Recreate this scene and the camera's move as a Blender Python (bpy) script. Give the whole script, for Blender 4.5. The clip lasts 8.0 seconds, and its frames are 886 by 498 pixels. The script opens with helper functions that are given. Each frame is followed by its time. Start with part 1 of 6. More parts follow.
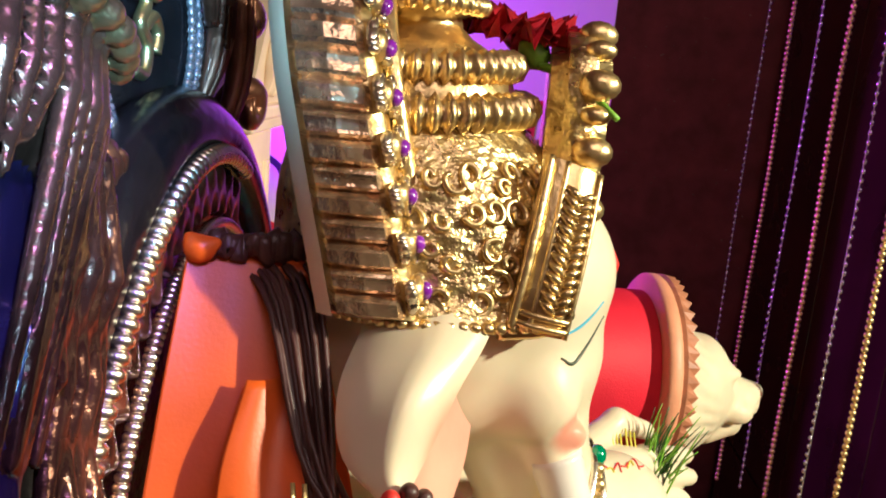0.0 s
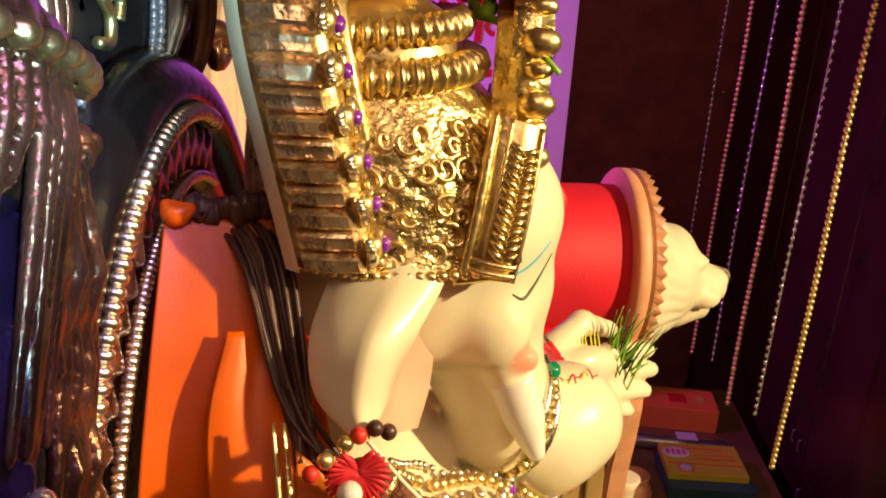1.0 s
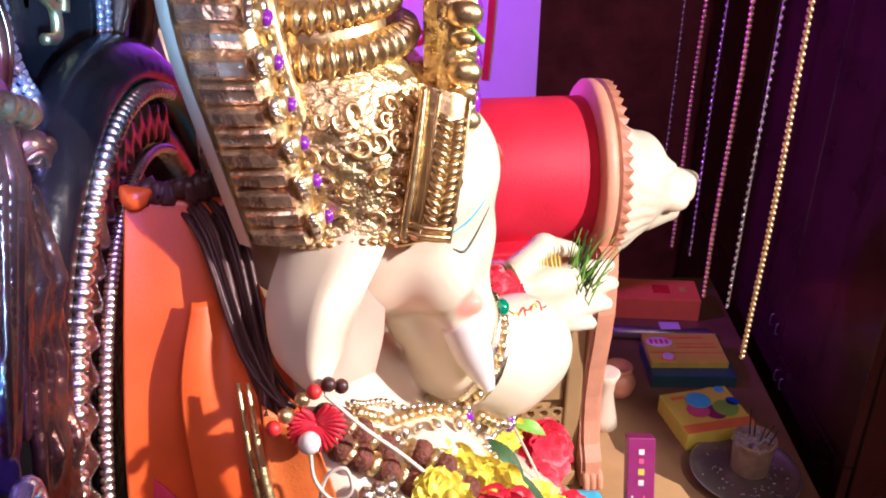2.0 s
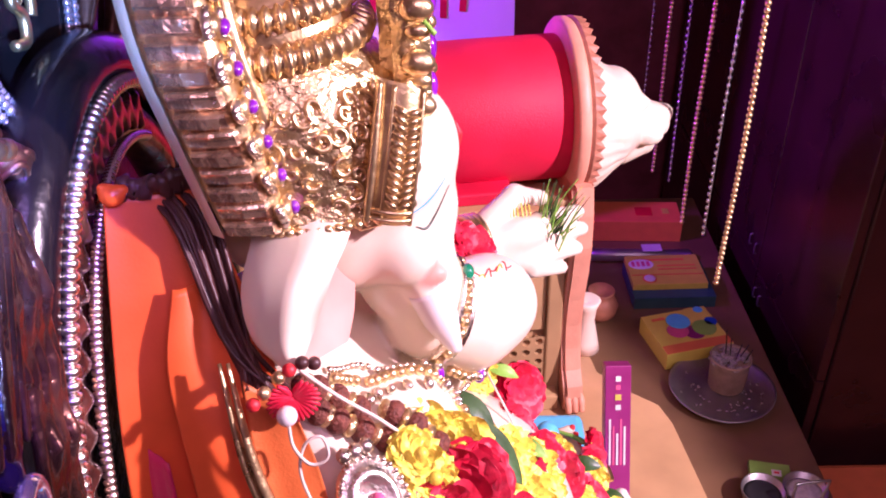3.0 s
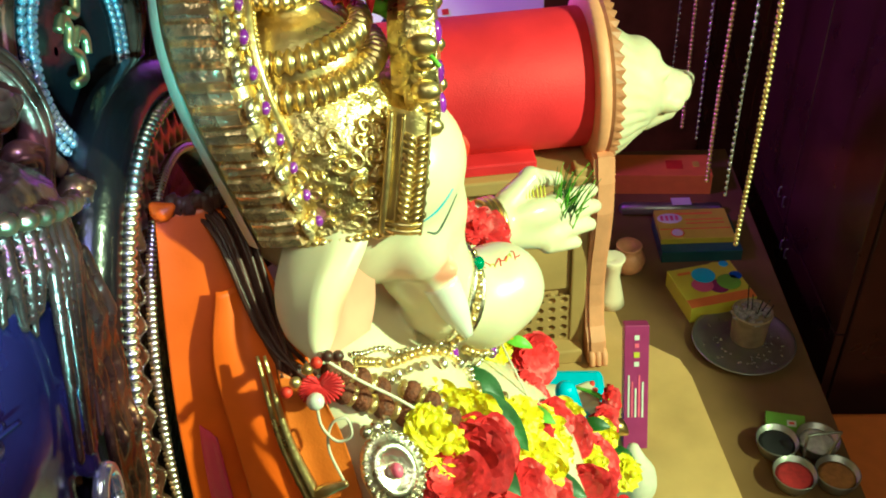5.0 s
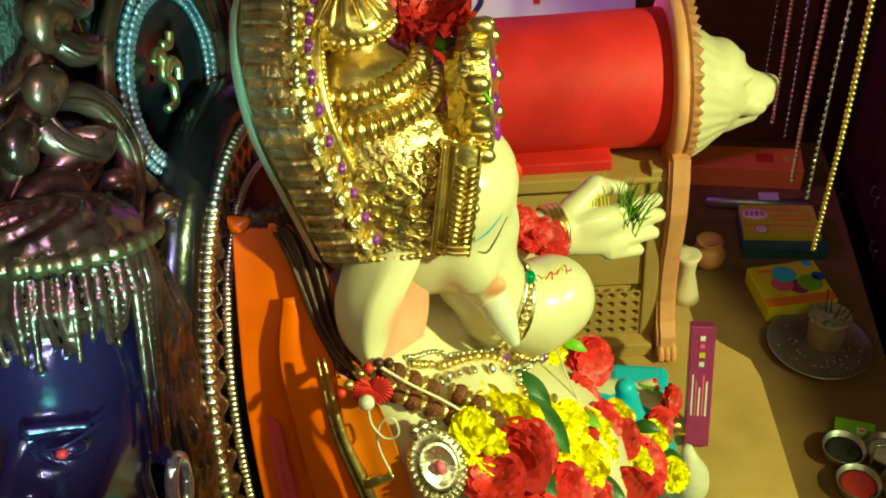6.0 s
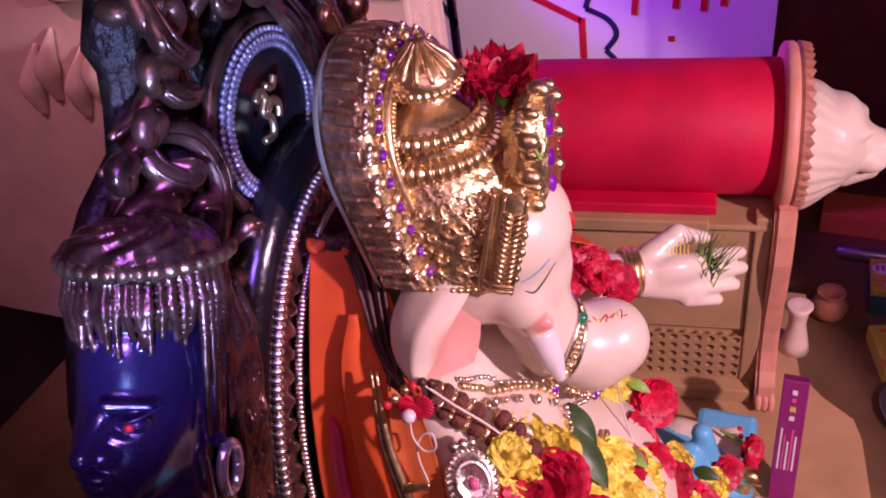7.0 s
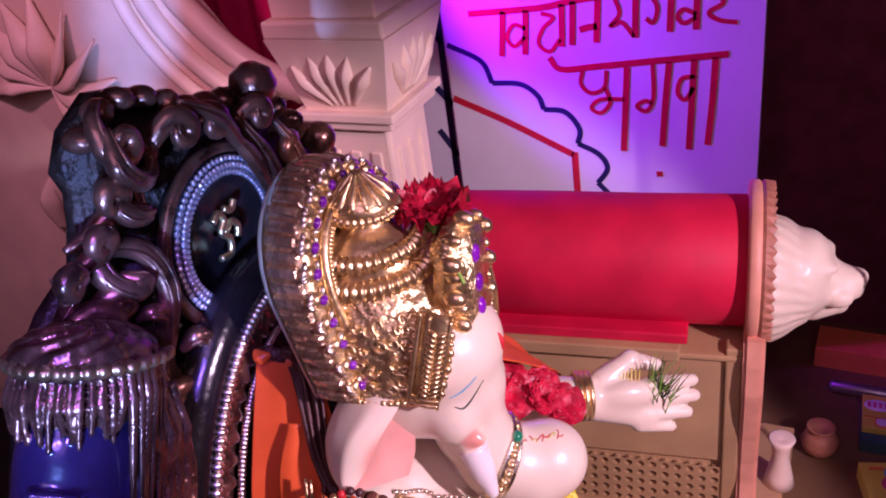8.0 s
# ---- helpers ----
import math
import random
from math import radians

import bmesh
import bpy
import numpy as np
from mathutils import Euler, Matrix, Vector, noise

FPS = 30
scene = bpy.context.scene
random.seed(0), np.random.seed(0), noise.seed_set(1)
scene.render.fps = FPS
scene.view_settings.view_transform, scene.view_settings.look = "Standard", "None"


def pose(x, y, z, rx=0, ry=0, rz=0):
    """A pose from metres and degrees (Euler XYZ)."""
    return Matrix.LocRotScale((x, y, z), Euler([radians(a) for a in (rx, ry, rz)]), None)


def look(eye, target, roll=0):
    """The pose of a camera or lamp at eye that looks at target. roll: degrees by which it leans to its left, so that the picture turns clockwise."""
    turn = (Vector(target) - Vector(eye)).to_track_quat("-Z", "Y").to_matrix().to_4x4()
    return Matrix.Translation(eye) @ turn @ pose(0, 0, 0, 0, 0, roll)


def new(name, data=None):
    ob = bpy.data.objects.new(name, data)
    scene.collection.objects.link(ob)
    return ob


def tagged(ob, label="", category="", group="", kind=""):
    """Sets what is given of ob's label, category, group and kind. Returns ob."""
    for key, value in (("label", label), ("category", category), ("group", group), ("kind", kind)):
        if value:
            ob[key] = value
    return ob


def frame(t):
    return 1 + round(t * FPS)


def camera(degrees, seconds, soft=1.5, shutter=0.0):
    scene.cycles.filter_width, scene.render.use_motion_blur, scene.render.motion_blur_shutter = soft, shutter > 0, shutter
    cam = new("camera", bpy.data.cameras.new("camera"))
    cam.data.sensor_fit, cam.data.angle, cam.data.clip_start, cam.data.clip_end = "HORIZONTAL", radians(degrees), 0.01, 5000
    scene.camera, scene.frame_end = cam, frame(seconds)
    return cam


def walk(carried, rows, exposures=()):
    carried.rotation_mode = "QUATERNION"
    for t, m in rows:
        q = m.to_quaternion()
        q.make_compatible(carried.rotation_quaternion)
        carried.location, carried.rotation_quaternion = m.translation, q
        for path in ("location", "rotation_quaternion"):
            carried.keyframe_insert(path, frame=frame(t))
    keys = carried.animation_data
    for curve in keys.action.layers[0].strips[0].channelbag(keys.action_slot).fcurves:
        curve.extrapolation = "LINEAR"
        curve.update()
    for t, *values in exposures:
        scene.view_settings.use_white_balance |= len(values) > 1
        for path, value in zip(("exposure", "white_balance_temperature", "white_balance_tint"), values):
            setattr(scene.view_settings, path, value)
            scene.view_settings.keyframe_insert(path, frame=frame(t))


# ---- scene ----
cam = camera(53.6, 8.0, soft=1.9)
PATH = [
    (0.0, (0.0615, 0.0517, 1.5281), (0.0201, 1.0288, 1.3195), 5.25),
    (0.5, (0.0588, 0.0389, 1.5449), (0.0467, 0.9998, 1.2684), 5.24),
    (1.0, (0.0776, 0.0271, 1.5782), (0.0563, 0.9639, 1.2291), 3.41),
    (1.5, (0.0975, 0.0155, 1.6117), (0.0792, 0.9386, 1.2277), 1.44),
    (2.0, (0.1102, 0.0085, 1.6312), (0.0918, 0.8936, 1.1662), 0.20),
    (3.5, (0.1415, -0.0044, 1.7100), (0.1216, 0.8162, 1.1388), -2.44),
    (4.0, (0.1505, -0.0101, 1.7304), (0.1118, 0.7960, 1.1399), -3.10),
    (5.5, (0.1733, -0.0355, 1.7862), (0.0646, 0.7361, 1.1594), -5.43),
    (6.0, (0.2009, -0.0378, 1.8216), (0.0213, 0.7111, 1.1837), -6.86),
    (6.5, (0.2433, -0.0445, 1.8510), (0.0009, 0.7053, 1.2353), -8.73),
    (7.0, (0.2949, -0.0525, 1.8712), (-0.0565, 0.6571, 1.2605), -9.36),
    (7.5, (0.3550, -0.0499, 1.8860), (-0.0342, 0.6701, 1.3114), -9.52),
    (8.0, (0.3954, -0.0609, 1.8865), (-0.0106, 0.7108, 1.3969), -8.25),
]
EXPOSURES = [(0.0, 0.5, 5400, 4), (0.5, 0.8, 5300, 55), (1.0, 0.4, 7600, 2), (1.5, 0.75, 5300, 2), (2.0, 0.85, 4800, 28), (3.5, 0.9, 5200, 80), (4.0, 0.78, 5100, 52),
             (5.5, 0.65, 4900, -82), (6.0, 0.2, 7500, -68), (6.5, 0.05, 13500, 6), (7.0, -0.3, 5600, 98), (7.5, -0.65, 6200, 36), (8.0, -0.2, 5200, 87)]
walk(cam, [(t, look(eye, target, roll)) for t, eye, target, roll in PATH], EXPOSURES)

# ---- world and light ----
world = bpy.data.worlds.new("world")
scene.world = world
world.use_nodes = True
world.node_tree.nodes["Background"].inputs[0].default_value = (0.16, 0.07, 0.10, 1)
world.node_tree.nodes["Background"].inputs[1].default_value = 0.9


def lamp(name, kind, eye, target, power, color, size=0.1, cone=60.0, blend=0.4):
    data = bpy.data.lights.new(name, kind)
    data.energy, data.color = power, color
    if kind == "AREA":
        data.size = size
    else:
        data.shadow_soft_size = size
    if kind == "SPOT":
        data.spot_size, data.spot_blend = radians(cone), blend
    ob = new(name, data)
    ob.matrix_world = look(eye, target)
    return ob


# the warm spotlight in front of and above the idol
lamp("warm_spotlight", "SPOT", (1.45, 0.12, 2.02), (0.20, 0.71, 1.11), 135.0, (1.0, 0.82, 0.52), 0.03, 42.0, 0.25)
# the colour-changing decoration lamps of the stage
lamp("violet_stage_lamp", "SPOT", (-0.55, 1.25, 1.58), (0.06, 1.55, 1.46), 28.0, (0.55, 0.04, 1.0), 0.05, 76.0, 0.5)
lamp("amber_stage_lamp", "SPOT", (-0.55, 0.20, 2.3), (-0.72, 0.96, 1.45), 26.0, (1.0, 0.42, 0.34), 0.05, 58.0, 0.6)
lamp("violet_side_lamp", "SPOT", (0.285, -0.15, 2.01), (-0.115, 0.28, 1.51), 22.0, (0.40, 0.24, 1.0), 0.03, 20.0, 0.3)
lamp("cool_side_lamp", "SPOT", (0.50, -0.70, 1.62), (-0.14, 0.38, 1.575), 140.0, (0.34, 0.72, 1.0), 0.04, 13.0, 0.4)
# unseen area fill, added to lift the dark parts of the room
lamp("room_fill", "AREA", (0.6, -0.6, 2.9), (0.2, 0.7, 0.8), 11.5, (1.0, 0.66, 0.54), 1.2)


# ---- materials ----
def mat(name, color, rough=0.5, metal=0.0, var=0.12, scale=40.0, bump=0.15, bscale=220.0, spec=0.5, second=None,
        coat=0.0, trans=0.0, sss=0.0, emit=0.0, dist=0.002, rvar=0.12):
    m = bpy.data.materials.new(name)
    m.use_nodes = True
    nt = m.node_tree
    n, ln = nt.nodes, nt.links
    b = n["Principled BSDF"]
    co = n.new("ShaderNodeTexCoord")
    n1 = n.new("ShaderNodeTexNoise")
    n1.inputs["Scale"].default_value, n1.inputs["Detail"].default_value = scale, 6
    ln.new(co.outputs["Object"], n1.inputs["Vector"])
    ramp = n.new("ShaderNodeValToRGB")
    a = [c * (1 - var) for c in color] if second is None else list(second)
    z = [min(1, c * (1 + var)) for c in color]
    ramp.color_ramp.elements[0].position, ramp.color_ramp.elements[1].position = 0.32, 0.68
    ramp.color_ramp.elements[0].color, ramp.color_ramp.elements[1].color = (*a, 1), (*z, 1)
    ln.new(n1.outputs["Fac"], ramp.inputs["Fac"])
    info = n.new("ShaderNodeObjectInfo")
    hsv = n.new("ShaderNodeHueSaturation")
    mr = n.new("ShaderNodeMapRange")
    mr.inputs["To Min"].default_value, mr.inputs["To Max"].default_value = 0.9, 1.1
    ln.new(info.outputs["Random"], mr.inputs["Value"])
    ln.new(mr.outputs["Result"], hsv.inputs["Value"])
    ln.new(ramp.outputs["Color"], hsv.inputs["Color"])
    ln.new(hsv.outputs["Color"], b.inputs["Base Color"])
    n2 = n.new("ShaderNodeTexNoise")
    n2.inputs["Scale"].default_value, n2.inputs["Detail"].default_value = bscale, 4
    ln.new(co.outputs["Object"], n2.inputs["Vector"])
    r = n.new("ShaderNodeMapRange")
    r.inputs["To Min"].default_value, r.inputs["To Max"].default_value = max(0.02, rough - rvar), min(1, rough + rvar)
    ln.new(n1.outputs["Fac"], r.inputs["Value"])
    ln.new(r.outputs["Result"], b.inputs["Roughness"])
    if bump:
        bp = n.new("ShaderNodeBump")
        bp.inputs["Strength"].default_value, bp.inputs["Distance"].default_value = bump, dist
        ln.new(n2.outputs["Fac"], bp.inputs["Height"])
        ln.new(bp.outputs["Normal"], b.inputs["Normal"])
    b.inputs["Metallic"].default_value = metal
    b.inputs["Specular IOR Level"].default_value = spec
    b.inputs["Coat Weight"].default_value = coat
    b.inputs["Coat Roughness"].default_value = 0.15
    b.inputs["Transmission Weight"].default_value = trans
    b.inputs["Subsurface Weight"].default_value = sss
    b.inputs["Subsurface Scale"].default_value = 0.004
    if emit:
        b.inputs["Emission Color"].default_value = (*color, 1)
        b.inputs["Emission Strength"].default_value = emit
    return m


M_CREAM = mat("cream_paint", (0.84, 0.72, 0.50), 0.5, var=0.06, scale=14, bump=0.15, bscale=90, sss=0.08, coat=0.05)


def blush(m, spots, color):
    """Soft round patches of another paint: (centre, radius)."""
    n, ln = m.node_tree.nodes, m.node_tree.links
    b = n["Principled BSDF"]
    src = b.inputs["Base Color"].links[0].from_socket
    co = n.new("ShaderNodeTexCoord")
    for c, r in spots:
        d = n.new("ShaderNodeVectorMath")
        d.operation = "DISTANCE"
        d.inputs[1].default_value = c
        ln.new(co.outputs["Object"], d.inputs[0])
        k = n.new("ShaderNodeMapRange")
        k.interpolation_type = "SMOOTHSTEP"
        k.inputs["From Min"].default_value, k.inputs["From Max"].default_value = r * 0.45, r
        k.inputs["To Min"].default_value, k.inputs["To Max"].default_value = 0.85, 0.0
        ln.new(d.outputs["Value"], k.inputs["Value"])
        mx = n.new("ShaderNodeMix")
        mx.data_type = "RGBA"
        ln.new(k.outputs["Result"], mx.inputs["Factor"])
        ln.new(src, mx.inputs["A"])
        mx.inputs["B"].default_value = (*color, 1)
        src = mx.outputs["Result"]
    ln.new(src, b.inputs["Base Color"])


M_IDOL = mat("idol_paint", (0.84, 0.73, 0.52), 0.32, var=0.05, scale=14, bump=0.06, bscale=90, sss=0.08, coat=0.25)
blush(M_IDOL, [((0.062, 0.418, 1.362), 0.034), ((0.062, 0.606, 1.362), 0.034), ((0.118, 0.470, 1.350), 0.015)], (0.82, 0.30, 0.20))
M_EAR = mat("salmon_paint", (0.82, 0.40, 0.29), 0.4, var=0.12, scale=20, bump=0.05)
M_GOLD = mat("gilded_metal", (0.88, 0.65, 0.30), 0.32, 0.95, var=0.2, scale=60, bump=0.25, bscale=160, dist=0.003)
M_GOLD_SCROLL = mat("gilded_scrollwork", (0.88, 0.65, 0.30), 0.30, 0.95, var=0.25, scale=120, bump=0.9, bscale=95, dist=0.006)
M_PLEAT = mat("foil_pleat", (0.86, 0.58, 0.36), 0.24, 0.9, var=0.3, scale=70, bump=0.6, bscale=70, dist=0.005)
M_SILVER = mat("silver_trim", (0.84, 0.77, 0.62), 0.28, 1.0, var=0.15, scale=90, bump=0.3)
M_BRONZE = mat("dark_bronze", (0.24, 0.11, 0.065), 0.30, 0.8, var=0.35, scale=38, second=(0.05, 0.022, 0.014), bump=0.45, bscale=110, coat=0.4)
M_BLACK = mat("black_gloss", (0.010, 0.008, 0.009), 0.22, 0.0, var=0.3, scale=25, bump=0.25, bscale=120, coat=0.15)
# dark face paint; the blue of the lamps is mixed into its colour
M_FACE_TINT = mat("lamp_tinted_dark_paint", (0.018, 0.010, 0.038), 0.2, 0.1, var=0.2, scale=20, bump=0.1, coat=0.4)
M_GEM = mat("violet_gem", (0.22, 0.02, 0.42), 0.06, 0.0, var=0.2, bump=0, coat=1.0, spec=0.9)
M_GEM_G = mat("green_gem", (0.0, 0.22, 0.10), 0.06, bump=0, coat=1.0)
M_RED = mat("red_velvet", (0.62, 0.015, 0.035), 0.55, var=0.15, scale=12, bump=0.3, bscale=500, spec=0.3)
M_PEACH = mat("peach_paint", (0.80, 0.36, 0.20), 0.5, var=0.12, scale=20, bump=0.2)
M_WOOD = mat("light_wood", (0.52, 0.32, 0.125), 0.45, var=0.15, scale=9, bump=0.15, bscale=120)
M_TABLE = mat("laminate_wood", (0.17, 0.095, 0.04), 0.35, var=0.2, scale=8, bump=0.08, bscale=150, coat=0.3)
M_BANNER = mat("white_fabric", (0.78, 0.76, 0.78), 0.75, var=0.05, scale=6, bump=0.2, bscale=700)
M_INK_R = mat("red_ink", (0.62, 0.02, 0.03), 0.6, bump=0)
M_INK_B = mat("dark_blue_ink", (0.02, 0.02, 0.09), 0.6, bump=0)
M_MAROON = mat("maroon_cloth", (0.30, 0.06, 0.085), 0.75, var=0.25, scale=18, bump=0.4, bscale=600)
M_ORANGE = mat("orange_silk", (0.80, 0.125, 0.008), 0.38, var=0.15, scale=16, bump=0.06, bscale=500, spec=0.5)
M_MAGENTA = mat("magenta_silk", (0.62, 0.02, 0.10), 0.45, var=0.15, scale=16, bump=0.2)
M_IVORY = mat("carved_cream", (0.80, 0.64, 0.46), 0.5, var=0.08, scale=12, bump=0.15, bscale=60)
M_STRAND = mat("dark_brown_strand", (0.07, 0.025, 0.02), 0.4, var=0.3, bump=0.2)


# ---- mesh tools ----
def mesh_object(name, verts, faces, material, parent=None, smooth=True, label=""):
    me = bpy.data.meshes.new(name)
    me.from_pydata([tuple(v) for v in verts], [], [tuple(int(i) for i in f) for f in faces])
    for m in (material if isinstance(material, (list, tuple)) else [material]):
        me.materials.append(m)
    if smooth:
        me.polygons.foreach_set("use_smooth", [True] * len(me.polygons))
    me.update()
    ob = new(name, me)
    ob.parent = parent
    if label:
        ob["label"] = label
    return ob


def part(name, bm, material, parent=None, label="", smooth=True):
    me = bpy.data.meshes.new(name)
    bm.normal_update()
    bm.to_mesh(me)
    bm.free()
    for m in (material if isinstance(material, (list, tuple)) else [material]):
        me.materials.append(m)
    if smooth:
        me.polygons.foreach_set("use_smooth", [True] * len(me.polygons))
    ob = new(name, me)
    ob.parent = parent
    if label:
        ob["label"] = label
    return ob


def empty(name, label, category, group="", kind="", at=(0, 0, 0)):
    ob = new(name)
    ob.location = at
    ob.empty_display_size = 0.01
    return tagged(ob, label, category, group, kind)


def box(bm, lo, hi, bevel=0.0, m=None):
    c = [(a + b) / 2 for a, b in zip(lo, hi)]
    s = [abs(b - a) for a, b in zip(lo, hi)]
    g = bmesh.ops.create_cube(bm, size=1, matrix=(m or Matrix()) @ Matrix.Translation(c) @ Matrix.Diagonal((*s, 1)))
    if bevel:
        es = list({e for v in g["verts"] for e in v.link_edges})
        bmesh.ops.bevel(bm, geom=es, offset=bevel, segments=2, affect="EDGES", profile=0.5)
    return bm


def box_part(name, lo, hi, material, parent=None, bevel=0.002, label="", m=None):
    return part(name, box(bmesh.new(), lo, hi, bevel, m), material, parent, label, smooth=False)


def lathe(profile, seg=32, sx=1.0, sy=1.0, at=(0, 0, 0), turn=None):
    """Rings of (radius, height) round z."""
    V, F = [], []
    turn = turn or Matrix()
    for r, h in profile:
        for i in range(seg):
            a = 2 * math.pi * i / seg
            V.append(turn @ Vector((r * math.cos(a) * sx, r * math.sin(a) * sy, h)) + Vector(at))
    for j in range(len(profile) - 1):
        for i in range(seg):
            k = (i + 1) % seg
            F.append((j * seg + i, j * seg + k, (j + 1) * seg + k, (j + 1) * seg + i))
    F.append(tuple(reversed(range(seg))))
    F.append(tuple((len(profile) - 1) * seg + i for i in range(seg)))
    return V, F


def smooth_path(pts, n):
    """Catmull-Rom through the points, n samples."""
    P = [Vector(p) for p in pts]
    P = [2 * P[0] - P[1]] + P + [2 * P[-1] - P[-2]]
    out = []
    m = len(P) - 3
    for i in range(n):
        s = i / (n - 1) * m
        k = min(int(s), m - 1)
        u = s - k
        a, b, c, d = P[k:k + 4]
        out.append(0.5 * ((2 * b) + (c - a) * u + (2 * a - 5 * b + 4 * c - d) * u * u + (3 * b - a - 3 * c + d) * u ** 3))
    return out


def tube(pts, radii, seg=10, n=None, flat=1.0):
    """A closed tapering tube along a path; radii is a number or one value for each control point."""
    ctrl = [Vector(p) for p in pts]
    n = n or max(8, 6 * len(ctrl))
    P = smooth_path(ctrl, n)
    if isinstance(radii, (int, float)):
        R = [radii] * n
    else:
        R = [float(np.interp(i / (n - 1) * (len(radii) - 1), range(len(radii)), radii)) for i in range(n)]
    V, F = [], []
    up = None
    for i, p in enumerate(P):
        d = (P[min(i + 1, n - 1)] - P[max(i - 1, 0)]).normalized()
        if up is None:
            up = d.orthogonal().normalized()
        up = (up - d * up.dot(d)).normalized()
        side = d.cross(up)
        for k in range(seg):
            a = 2 * math.pi * k / seg
            V.append(p + (up * math.cos(a) + side * math.sin(a) * flat) * R[i])
    for i in range(n - 1):
        for k in range(seg):
            l = (k + 1) % seg
            F.append((i * seg + k, i * seg + l, (i + 1) * seg + l, (i + 1) * seg + k))
    F.append(tuple(reversed(range(seg))))
    F.append(tuple((n - 1) * seg + k for k in range(seg)))
    return V, F


def merge(*meshes):
    V, F = [], []
    for v, f in meshes:
        o = len(V)
        V += list(v)
        F += [tuple(i + o for i in q) for q in f]
    return V, F


def ball(at, r, seg=10, rings=6, m=None):
    V, F = [], []
    m = m or Matrix()
    rr = r if isinstance(r, (tuple, list)) else (r, r, r)
    at = Vector(at)
    for j in range(1, rings):
        b = math.pi * j / rings
        for i in range(seg):
            a = 2 * math.pi * i / seg
            V.append(at + m @ Vector((rr[0] * math.sin(b) * math.cos(a), rr[1] * math.sin(b) * math.sin(a), rr[2] * math.cos(b))))
    for j in range(rings - 2):
        for i in range(seg):
            k = (i + 1) % seg
            F.append((j * seg + i, (j + 1) * seg + i, (j + 1) * seg + k, j * seg + k))
    V += [at + m @ Vector((0, 0, rr[2])), at - m @ Vector((0, 0, rr[2]))]
    for i in range(seg):
        k = (i + 1) % seg
        F.append((len(V) - 2, i, k))
        F.append((len(V) - 1, (rings - 2) * seg + k, (rings - 2) * seg + i))
    return V, F


def capsule(a, b, ra, rb, mi=0, cut=False, k=0.01):
    return ("cap", np.array(a, float), np.array(b, float), ra, rb, mi, cut, k)


def blob(c, r, mi=0, turn=(0, 0, 0), cut=False, k=0.01):
    m = np.array(Euler([radians(a) for a in turn]).to_matrix())
    return ("ell", np.array(c, float), np.array(r, float), m, None, mi, cut, k)


